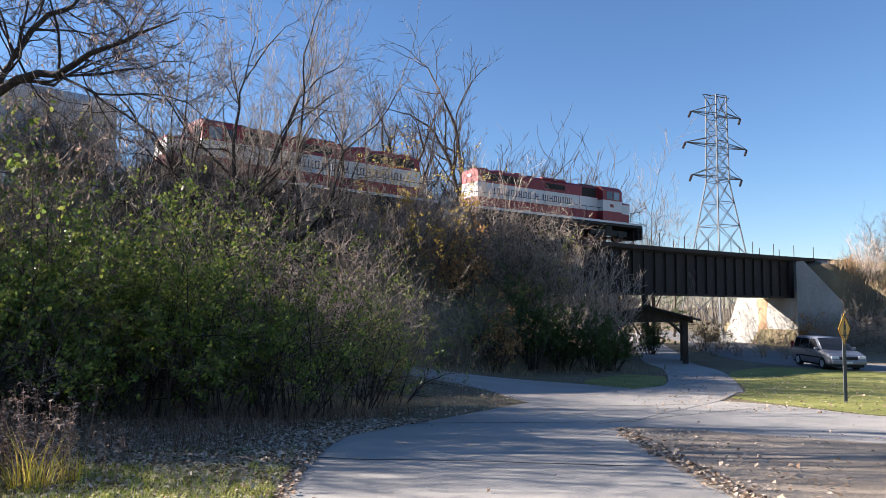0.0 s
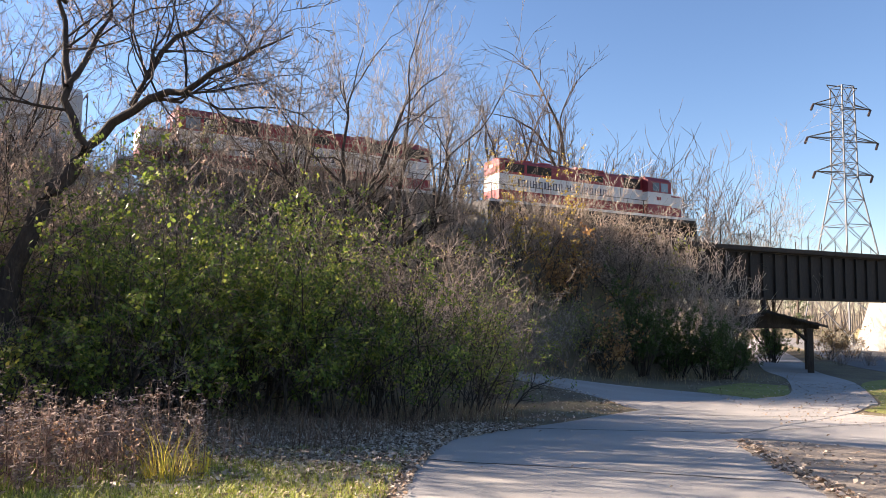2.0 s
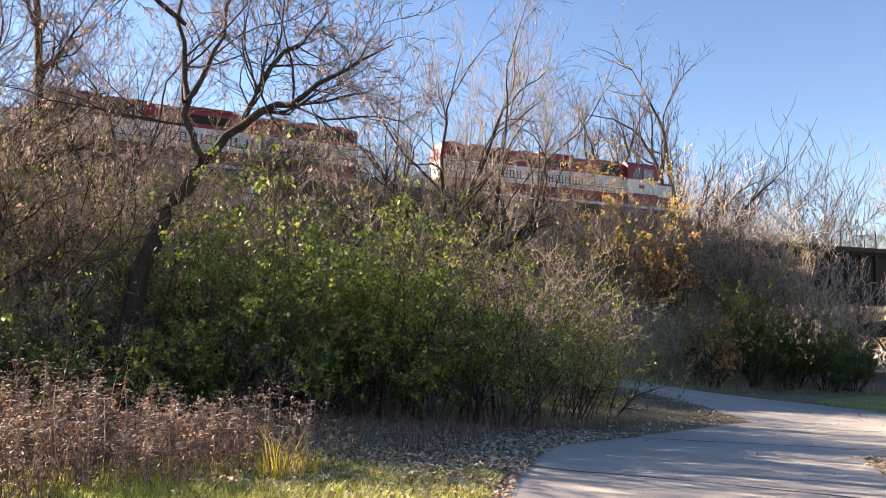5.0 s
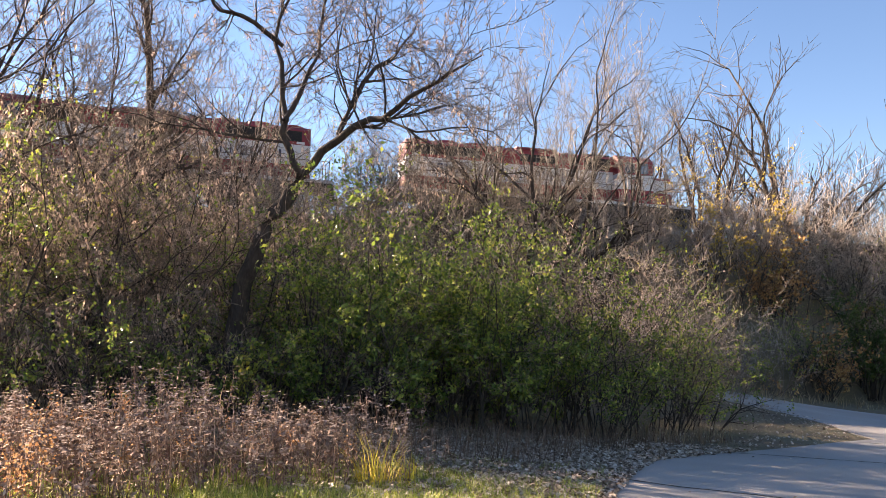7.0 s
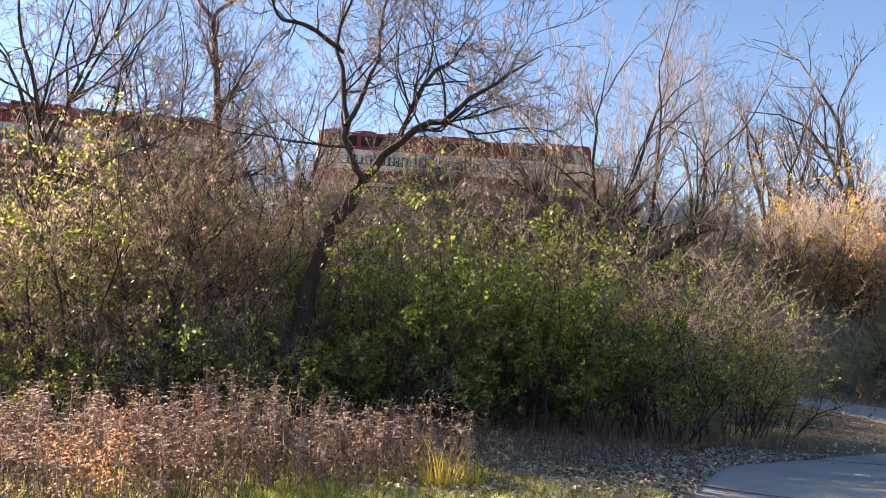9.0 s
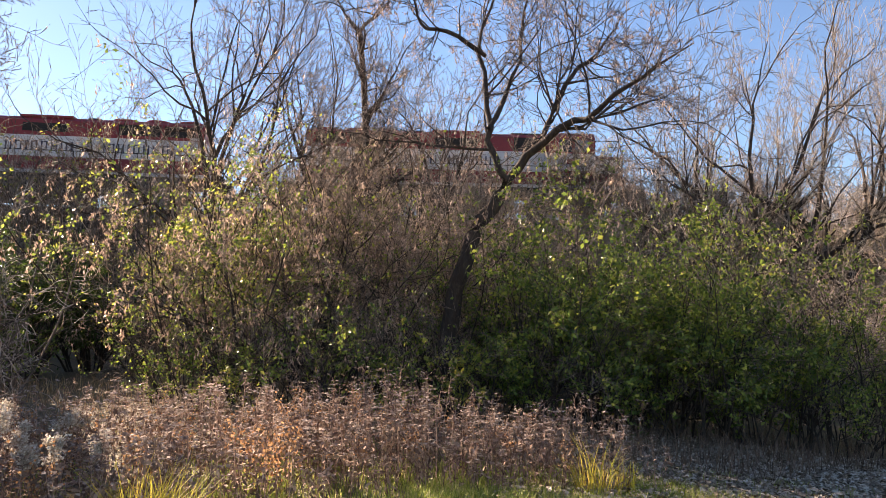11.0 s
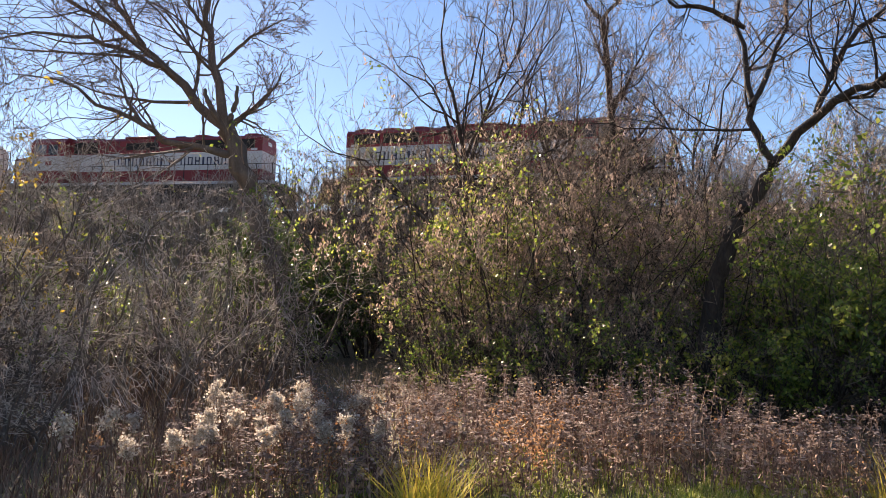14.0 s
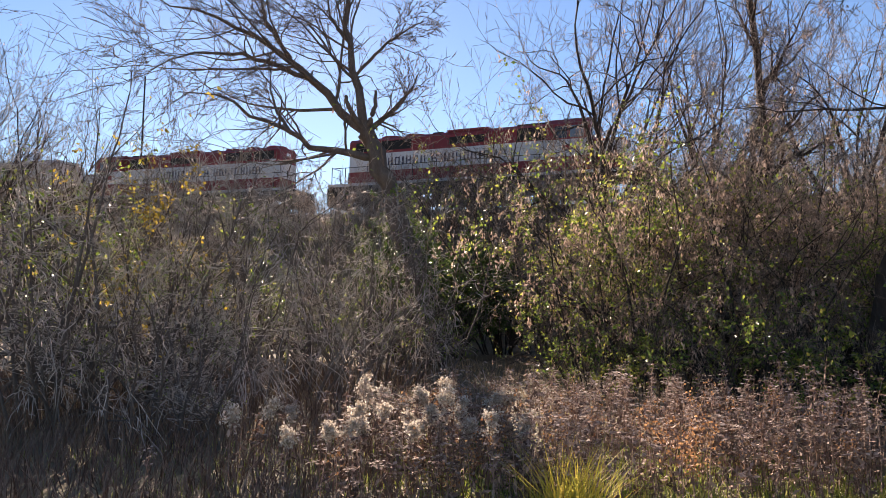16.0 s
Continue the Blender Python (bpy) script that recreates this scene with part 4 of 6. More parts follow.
def tubes(groups):
    """Corners and faces of tubes round lines: groups of (P, R, sides)."""
    VV, FF, base = [], [], 0
    for P, R, s in groups:
        n, k = P.shape[:2]
        T = unit(np.gradient(P, axis=1))
        ref = np.where(np.abs(T[..., 2:3]) > 0.9, np.array([1.0, 0.1, 0]), np.array([0.1, 0.2, 1.0]))
        A = unit(np.cross(T, ref))
        B = np.cross(T, A)
        ph = np.arange(s) * 2 * np.pi / s
        V = P[:, :, None] + R[:, :, None, None] * (A[:, :, None] * np.cos(ph)[None, None, :, None] + B[:, :, None] * np.sin(ph)[None, None, :, None])
        i, j, q = np.meshgrid(np.arange(n), np.arange(k - 1), np.arange(s), indexing="ij")
        o = base + (i * k + j) * s
        q2 = (q + 1) % s
        FF.append(np.stack([o + q, o + q2, o + s + q2, o + s + q], -1).reshape(-1, 4))
        VV.append(V.reshape(-1, 3))
        base += n * k * s
    return np.concatenate(VV), np.concatenate(FF)


def leaf_quads(rng, pos, size, droop=0.0, narrow=0.6, jitter=0.5):
    """Small pointed leaves at places, turned at random."""
    n = len(pos)
    a = unit(rng.normal(0, 1, (n, 3)) + np.array([0, 0, -droop]))
    b = unit(np.cross(a, rng.normal(0, 1, (n, 3))))
    s = size * rng.uniform(1 - jitter, 1 + jitter, n)[:, None]
    c = np.cross(a, b)
    V = np.stack([pos, pos + a * s * 0.5 + b * s * narrow * 0.5 + c * s * 0.1, pos + a * s, pos + a * s * 0.5 - b * s * narrow * 0.5 + c * s * 0.1], 1)
    return V.reshape(-1, 3), np.arange(n * 4).reshape(n, 4)


def flat_quads(rng, pos, size, tilt=0.25):
    """Small plates that lie nearly level, as in flat flower heads."""
    n = len(pos)
    th = rng.uniform(0, 2 * np.pi, n)
    a = unit(np.stack([np.cos(th), np.sin(th), rng.normal(0, tilt, n)], -1))
    b = unit(np.stack([-np.sin(th), np.cos(th), rng.normal(0, tilt, n)], -1))
    s = (size * rng.uniform(0.5, 1.4, n))[:, None]
    V = np.stack([pos - a * s, pos - b * s * 0.7, pos + a * s, pos + b * s * 0.7], 1)
    return V.reshape(-1, 3), np.arange(n * 4).reshape(n, 4)


def along(rng, P, count, t0=0.1, t1=1.0, spread=0.03):
    n, k = P.shape[:2]
    idx = rng.integers(0, n, count)
    t = rng.uniform(t0, t1, count) * (k - 1)
    i = np.minimum(t.astype(int), k - 2)
    f = (t - i)[:, None]
    return P[idx, i] * (1 - f) + P[idx, i + 1] * f + rng.normal(0, spread, (count, 3))


def mesh_part(name, V, F, material, parent, label="", soft=False, kind=""):
    ob = new(name, mesh_np(name, V, F, [material]))
    if soft:
        ob.data.polygons.foreach_set("use_smooth", [True] * len(ob.data.polygons))
    ob.parent = parent
    return tagged(ob, label, kind=kind)


def lines(points, k):
    return spline(points, k)


def ramify(rng, P, R, plan, floor=0.004, wob=0.13, up=0.05, thin=0.6):
    """Ever finer branches on given lines: each step of the plan is (side shoots per line, angle, length ratio, points, most);
    every line also goes on past its end as a fork of two."""
    out = []
    for per, angle, ratio, k, most in plan:
        S, SR = shoots(rng, P, R, per, 0.22, 0.95, angle, ratio, k, wob, up, thin=thin, tip=0.55, floor=floor)
        tan = np.repeat(unit(P[:, -1] - P[:, -2]), 2, 0)
        m = len(tan)
        side = unit(np.cross(tan, rng.normal(0, 1, (m, 3))))
        a = np.radians(np.where(np.arange(m) % 2 == 0, rng.uniform(6, 20, m), rng.uniform(24, 48, m)))[:, None]
        ln = np.repeat(np.linalg.norm(P[:, 1:] - P[:, :-1], axis=-1).sum(1), 2) * ratio * np.where(np.arange(m) % 2 == 0, 1.25, 0.9) * rng.uniform(0.7, 1.1, m)
        r = np.maximum(np.repeat(R[:, -1], 2) * np.where(np.arange(m) % 2 == 0, 0.95, 0.75), floor)
        E, ER = grow(rng, np.repeat(P[:, -1], 2, 0), tan * np.cos(a) + side * np.sin(a), ln, r, np.maximum(r * 0.5, floor * 0.7), k, wob, up)
        P, R = np.concatenate([S, E]), np.concatenate([SR, ER])
        if len(P) > most:
            keep = rng.choice(len(P), most, replace=False)
            P, R = P[keep], R[keep]
        out.append((P, R, 5 if len(out) == 0 else 3))
    return out


def tassels(rng, pos, n, length=0.2, size=0.072):
    """Hanging clusters of dry winged seeds."""
    q = np.repeat(pos, n, 0)
    m = len(q)
    q = q + np.stack([rng.normal(0, 0.022, m), rng.normal(0, 0.022, m), -rng.uniform(0, length, m)], -1)
    return leaf_quads(rng, q, size, droop=2.2, narrow=0.36)


def fit_size(groups, height_m, width=None, share=1.0):
    """Bring grown lines to a height and, if given, a crown half-width."""
    top = float(np.quantile(groups[-1][0][..., 2], share))
    size = np.full(3, height_m / top)
    if width:
        tips = groups[-1][0].reshape(-1, 3)
        sway = tips[:, :2].mean(0) / tips[:, 2].mean() * 0.85
        for P, _, _ in groups:
            P[..., :2] -= sway * np.maximum(P[..., 2:3], 0)
        size[:2] = width / float(np.quantile(np.hypot(tips[:, 0] - tips[:, 0].mean(), tips[:, 1] - tips[:, 1].mean()), 0.93))
    return [(P * size, R, s) for P, R, s in groups]


def tree(name, label, seed, at, limbs=None, height_m=14.0, trunk_r=0.22, spread=34, bark="bark_dark", twig="twig_grey", leaf=None, leaves=0, leaf_size=0.06, seeds=0, fine=1.0, stems=1, bole=0.35, boughs=7, up=0.05, wob=0.12, category="tree", group="bare trees", twig_r=0.006, splay=0.3, stubs=0, width=None, taper=0.35):
    """A tree: given limbs (lists of points with first and last radius) or a grown bole with boughs, then ever finer forks."""
    rng = np.random.default_rng(seed)
    ob = thing(name, label, category, at=at, group=group)
    if limbs:
        k = 14
        P = np.array([lines(p, k) for p, _, _ in limbs])
        R = np.array([np.linspace(a, b, k) for _, a, b in limbs])
        seg = np.linalg.norm(P[:, 1:] - P[:, :-1], axis=-1).mean(1)[:, None, None]
        P[:, 1:-1] += rng.normal(0, 0.09, P[:, 1:-1].shape) * seg
        R[1:, 0] *= 0.75
        big = [(P, R, 10)]
        last = len(limbs) - stubs
        B, BR = shoots(rng, P[1:last], R[1:last], boughs, 0.12, 0.97, 50, 0.42, 7, wob, up, thin=0.42, tip=0.4)
        big.append((B, BR, 6))
        rest = ramify(rng, B, BR, [(3, 46, 0.58, 5, int(700 * fine)), (3, 44, 0.58, 4, int(2400 * fine)), (2, 42, 0.6, 3, int(5000 * fine))], twig_r, wob * 1.15, up)
    else:
        d = unit(np.stack([rng.normal(0, splay if stems > 1 else 0.05, stems), rng.normal(0, splay if stems > 1 else 0.05, stems), np.ones(stems)], -1))
        P, R = grow(rng, rng.normal(0, 0.16 * (stems > 1), (stems, 3)) * [1, 1, 0], d, height_m * bole * rng.uniform(0.8, 1.2, stems), np.full(stems, trunk_r), np.full(stems, trunk_r * 0.62), 7, 0.05, 0.05)
        big = [(P, R, 8)]
        B, BR = shoots(rng, P, R, max(2, int(boughs / stems)), 0.4, 0.98, spread, (1 - bole) / bole * 0.46, 9, 0.10, 0.05, thin=0.66, tip=taper)
        tan = np.repeat(unit(P[:, -1] - P[:, -2]), 2, 0) + rng.normal(0, 0.34, (2 * stems, 3))
        T, TR = grow(rng, np.repeat(P[:, -1], 2, 0), tan, np.full(2 * stems, height_m * (1 - bole) * 0.5) * rng.uniform(0.75, 1.1, 2 * stems), np.full(2 * stems, trunk_r * 0.5), np.full(2 * stems, trunk_r * 0.5 * taper), 9, 0.05 + wob * 0.5, 0.04)
        B, BR = np.concatenate([B, T]), np.concatenate([BR, TR])
        big.append((B, BR, 6))
        rest = ramify(rng, B, BR, [(4, 42, 0.60, 6, int(200 * fine)), (3, 44, 0.58, 5, int(800 * fine)), (2, 42, 0.58, 3, int(2400 * fine)), (1, 40, 0.62, 2, int(4200 * fine))], twig_r, wob, up)
        both = fit_size(big + rest, height_m, width, 0.95)
        big, rest = both[:2], both[2:]
    V, F = tubes(big + rest[:1])
    mesh_part("trunk", V, F, M[bark], ob, soft=True)
    V, F = tubes(rest[1:])
    mesh_part("crown", V, F, M[twig], ob, "fine bare twigs")
    tips = rest[-1][0]
    if leaf:
        V, F = leaf_quads(rng, along(rng, tips, leaves), leaf_size, droop=1.0)
        mesh_part("leaves", V, F, M[leaf], ob)
    if seeds:
        V, F = tassels(rng, along(rng, tips, seeds, 0.4, 1.0, 0.01), 5, 0.10, 0.055)
        mesh_part("seed_mass", V, F, M["seed_dry"], ob, "hanging dry seed clusters", kind="stuff")
    return ob


def shrub(name, label, seed, at, height_m=4.0, radius=2.0, stems=22, twig="twig_brown", bark="bark_dark", leaf=None, leaves=0, leaf_size=0.075, fine=1.0, lean=0.5, arch=0.0, group="shrubs", base=0.5, twig_r=0.004, leaf_low=0.12, second=None, second_count=0, seeds=0, stem=1.0, flat=46, per=5, cluster=0.6, reach=0.40, width=None):
    """A many-stemmed shrub with forking twigs and, where it has them, leaves in clumps and hanging seeds."""
    rng = np.random.default_rng(seed)
    ob = thing(name, label, "shrub", at=at, group=group)
    a = rng.uniform(0, 2 * np.pi, stems)
    r = np.sqrt(rng.uniform(0, 1, stems)) * radius
    start = np.stack([np.cos(a) * r * base, np.sin(a) * r * base, np.zeros(stems) - 0.1], -1)
    out = np.stack([np.cos(a) * r / radius * lean, np.sin(a) * r / radius * lean, np.ones(stems)], -1) + rng.normal(0, 0.14, (stems, 3))
    P0, R0 = grow(rng, start, out, height_m * rng.uniform(0.5, 0.95, stems), rng.uniform(0.014, 0.036, stems) * stem, np.full(stems, 0.008 * stem), 8, 0.12, 0.03 - arch)
    rest = ramify(rng, P0, R0, [(per, flat, reach, 5, int(240 * fine)), (4, flat, 0.52, 4, int(900 * fine)), (3, 46, 0.58, 3, int(2200 * fine))], twig_r, 0.16, 0.03 - arch * 1.4)
    groups = fit_size([(P0, R0, 5)] + rest, height_m * 1.26, width, 0.9995)
    V, F = tubes(groups[:2])
    mesh_part("stem_tangle", V, F, M[bark], ob)
    V, F = tubes(groups[2:])
    mesh_part("twig_mass", V, F, M[twig], ob, kind="stuff")
    tips = groups[-1][0]
    centre = tips.mean(1)
    clump = np.sin(centre[:, 0] * 2.3 + seed) * np.sin(centre[:, 1] * 2.1 + 1.3 * seed) * np.sin(centre[:, 2] * 2.7 + 0.4 * seed)
    bearing = tips[clump >= np.quantile(clump, 1 - cluster)]
    if leaf:
        pos = along(rng, bearing, leaves, spread=0.035)
        V, F = leaf_quads(rng, pos, leaf_size, droop=0.4)
        keep = pos[:, 2] > height_m * leaf_low * rng.uniform(0.3, 1.5, len(pos))
        mesh_part("leaves", V, F[keep], M[leaf], ob)
    if second:
        V, F = leaf_quads(rng, along(rng, tips, second_count, spread=0.04), leaf_size, droop=0.8)
        mesh_part("dry_leaves" if second == "leaf_dry" else "yellow_leaves", V, F, M[second], ob)
    if seeds:
        ends = tips[rng.choice(len(tips), min(len(tips), seeds), replace=False), -1]
        V, F = tassels(rng, ends, 7)
        mesh_part("seed_mass", V, F, M["seed_dry"], ob, "hanging dry seed clusters", kind="stuff")
    return ob


def put(az, dist, sink=0.05, turn=0.0, scale=None):
    p = on_ground(polar(az, dist), sink)
    return pose(p.x, p.y, p.z, 0, 0, turn)


def sph(az, el, dist):
    return polar(az, dist, 1.64 + dist * math.tan(radians(el)))


def local(points, root):
    return [tuple(p - root) for p in points]


# the leaning tree
def leaning_tree():
    d = 14.6
    root = on_ground(polar(40.2, d), 0.1)
    rt = [root, sph(39.4, 1.1, d), sph(38.6, 4.3, d), sph(37.1, 7.5, d), sph(35.2, 10.9, d)]
    fork = rt[-1]
    limbs = [
        (local(rt, root), 0.20, 0.13),
        (local([fork, sph(33.4, 13.0, d), sph(30.6, 15.0, d - 0.5), sph(28.5, 15.7, d - 1), sph(25.9, 17.8, d - 1.5), sph(23.5, 19.1, d - 2), sph(20.8, 20.5, d - 2.5)], root), 0.10, 0.011),
        (local([sph(32.4, 14.2, d), sph(30.4, 18.4, d + 0.4), sph(27.8, 20.7, d + 0.8), sph(25.6, 23.4, d + 1.2)], root), 0.07, 0.01),
        (local([fork, sph(36.4, 12.8, d), sph(36.8, 15.6, d + 0.3), sph(37.0, 18.7, d + 0.6), sph(37.5, 21.8, d + 1), sph(36.3, 25.2, d + 1.3), sph(35.6, 27.6, d + 1.6)], root), 0.085, 0.012),
        (local([sph(37.0, 20.5, d + 0.7), sph(39.5, 22.0, d + 0.4), sph(42.2, 22.6, d), sph(42.9, 24.3, d - 0.3), sph(44.5, 25.5, d - 0.6)], root), 0.06, 0.01),
        (local([sph(36.7, 15.0, d), sph(34.5, 19.5, d + 1.0), sph(33.6, 24.5, d + 1.6), sph(33.0, 28.5, d + 2)], root), 0.06, 0.01),
    ]
    tree("leaning_tree", "leaning forked bare tree with spreading dark branches", 11, pose(*root), limbs, bark="bark_dark", twig="twig_dark", fine=2.1, twig_r=0.0062, seeds=1500, boughs=13, up=0.04, wob=0.16)


leaning_tree()


def broken_tree():
    d = 20.0
    root = on_ground(polar(72.6, d), 0.1)
    top = sph(77.3, 13.1, d)
    limbs = [
        (local([root, sph(73.2, 2.6, d), sph(74.0, 4.8, d), sph(75.3, 8.7, d), top], root), 0.34, 0.26),
        (local([top, sph(79.6, 14.9, 20.2), sph(81.8, 17.1, 20.3), sph(84.3, 18.9, 20.5), sph(87.3, 20.0, 20.7), sph(90.5, 21.0, 20.8), sph(93.4, 21.4, 21.0)], root), 0.15, 0.012),
        (local([sph(81.8, 17.1, 20.2), sph(85.4, 18.0, 20.0), sph(88.4, 18.3, 19.9), sph(91.2, 17.9, 19.7), sph(93.9, 16.2, 19.5)], root), 0.075, 0.010),
        (local([sph(83.4, 18.4, 20.3), sph(85.6, 21.1, 20.5), sph(86.0, 23.4, 20.8), sph(87.2, 26.0, 21.0)], root), 0.07, 0.012),
        (local([top, sph(78.1, 16.8, 20.2), sph(79.0, 20.5, 20.5), sph(78.9, 23.3, 20.8), sph(78.6, 28.5, 21.0)], root), 0.15, 0.015),
        (local([sph(78.8, 19.8, 20.2), sph(80.3, 21.6, 20.1), sph(81.3, 25.5, 20.0)], root), 0.06, 0.01),
        (local([sph(78.2, 17.5, 20.2), sph(76.1, 19.7, 20.0), sph(74.2, 21.0, 19.8), sph(72.8, 21.7, 19.6)], root), 0.055, 0.01),
        (local([top, sph(75.5, 14.7, 19.9), sph(74.1, 16.1, 19.9), sph(73.0, 18.1, 19.8)], root), 0.09, 0.02),
        (local([sph(76.5, 11.2, 20.0), sph(78.6, 11.5, 19.9), sph(81.0, 11.6, 19.8), sph(83.2, 12.7, 19.5), sph(85.9, 13.9, 19.3), sph(88.6, 15.2, 19.0), sph(91.7, 15.1, 18.8)], root), 0.12, 0.010),
        (local([sph(83.2, 12.7, 19.6), sph(84.6, 14.9, 19.6), sph(85.1, 18.0, 19.6)], root), 0.06, 0.010),
        (local([top, sph(78.6, 14.8, d - 0.2), sph(79.0, 15.9, d - 0.2)], root), 0.09, 0.05),
        (local([top, sph(76.7, 14.9, d - 0.2), sph(76.6, 16.4, d - 0.2)], root), 0.09, 0.04),
    ]
    tree("broken_tree", "thick pale trunked bare tree with snapped limbs", 23, pose(*root), limbs, bark="bark_broken", twig="twig_dark", fine=1.2, twig_r=0.0075, boughs=12, up=0.0, wob=0.13, stubs=2)


broken_tree()

SHARED = {}


def bare(kind, az, dist, scale, turn, height_z=None):
    """Repeats of a few grown trees."""
    p = on_ground(polar(az, dist), 0.1)
    m = pose(p.x, p.y, p.z, 0, 0, turn)
    if kind not in SHARED:
        seed, opts = kind_opts[kind]
        SHARED[kind] = tree("bare_tree", opts.pop("label"), seed, m, **opts)
        SHARED[kind].scale = (scale,) * 3
        return SHARED[kind]
    ob = copy_thing(SHARED[kind], m)
    ob.scale = (scale,) * 3
    return ob


kind_opts = {
    "tall": (31, dict(label="tall bare deciduous tree behind the railway", height_m=15, width=4.4, trunk_r=0.36, taper=0.55, spread=50, bark="bark_dark", twig="twig_far", twig_r=0.014, bole=0.36, boughs=8, fine=1.4, up=0.03, wob=0.14)),
    "elm": (131, dict(label="tall bare tree with a fan of dark limbs", height_m=15, width=4.6, trunk_r=0.32, taper=0.55, stems=2, spread=50, bark="bark_dark", twig="twig_far", twig_r=0.014, bole=0.36, boughs=8, fine=1.4, up=0.03, splay=0.22, wob=0.14)),
    "forked": (37, dict(label="bare many-limbed tree on the railway bank", height_m=12.0, width=6.2, trunk_r=0.22, taper=0.42, stems=2, spread=58, bark="bark_dark", twig="twig_grey", twig_r=0.010, bole=0.24, boughs=12, fine=2.0, splay=0.35, up=0.01, wob=0.19)),
    "slim": (43, dict(label="slender bare sapling on the railway bank", height_m=11, width=3.0, trunk_r=0.1, spread=40, bark="bark_dark", twig="twig_grey", twig_r=0.009, bole=0.3, boughs=6, fine=0.55, wob=0.15)),
    "round": (41, dict(label="bushy bare tree with dense fine twigs", height_m=10, width=4.6, trunk_r=0.15, taper=0.45, stems=4, spread=46, bark="bark_grey", twig="twig_far", twig_r=0.014, bole=0.2, boughs=12, fine=0.85, splay=0.34)),
    "dark": (47, dict(label="dark trunked bare tree rising from the thicket", height_m=13, width=5.0, trunk_r=0.17, stems=2, spread=58, bark="bark_dark", twig="twig_dark", seeds=420, fine=1.2, bole=0.30, boughs=10, twig_r=0.0068, wob=0.22, splay=0.24)),
    "pole": (149, dict(label="straight dark trunk with short crooked limbs", height_m=16, trunk_r=0.18, spread=60, bark="bark_dark", twig="twig_dark", fine=0.5, bole=0.72, boughs=14, twig_r=0.0075, wob=0.2)),
}
for kind, az, dist, scale, turn in (
        ("elm", 3.4, 54.5, 1.14, 10), ("tall", -2.6, 59, 1.36, 130), ("tall", 7.5, 56, 0.95, 40), ("round", -8.6, 63, 1.42, 0), ("round", -11.2, 66, 1.34, 80), ("slim", -6.0, 60, 1.0, 150),
        ("slim", -16.4, 72, 1.4, 200), ("round", -6.2, 70, 1.2, 190), ("round", -13.8, 74, 1.0, 30), ("forked", 18.4, 30.5, 0.92, 0), ("forked", 11.4, 32, 0.92, 100), ("round", 22.5, 30, 0.58, 30),
        ("dark", 57.2, 22, 0.95, 20), ("pole", 45.3, 24, 0.92, 140), ("dark", 49.5, 25, 0.92, 320), ("dark", 41.0, 26, 0.85, 100), ("slim", 14.2, 33, 0.7, 200), ("slim", 23.5, 31, 0.65, 310), ("round", 69.0, 27, 0.62, 90), ("slim", 65.0, 28, 0.52, 190),
        ("round", 29.0, 34, 0.48, 300), ("dark", 99.0, 20, 0.48, 60), ("dark", 104, 19, 0.55, 10), ("round", 14.0, 58, 1.05, 260), ("elm", 0.6, 62, 0.9, 300),
        ("elm", 27.0, 60, 0.8, 300), ("round", 36.0, 56, 0.95, 10), ("round", 86, 60, 0.85, 50), ("round", 66, 52, 0.9, 120), ("round", 95, 26, 0.42, 200), ("round", -30.5, 110, 0.8, 15), ("round", -32.5, 106, 0.75, 75)):
    bare(kind, az, dist, scale, turn)

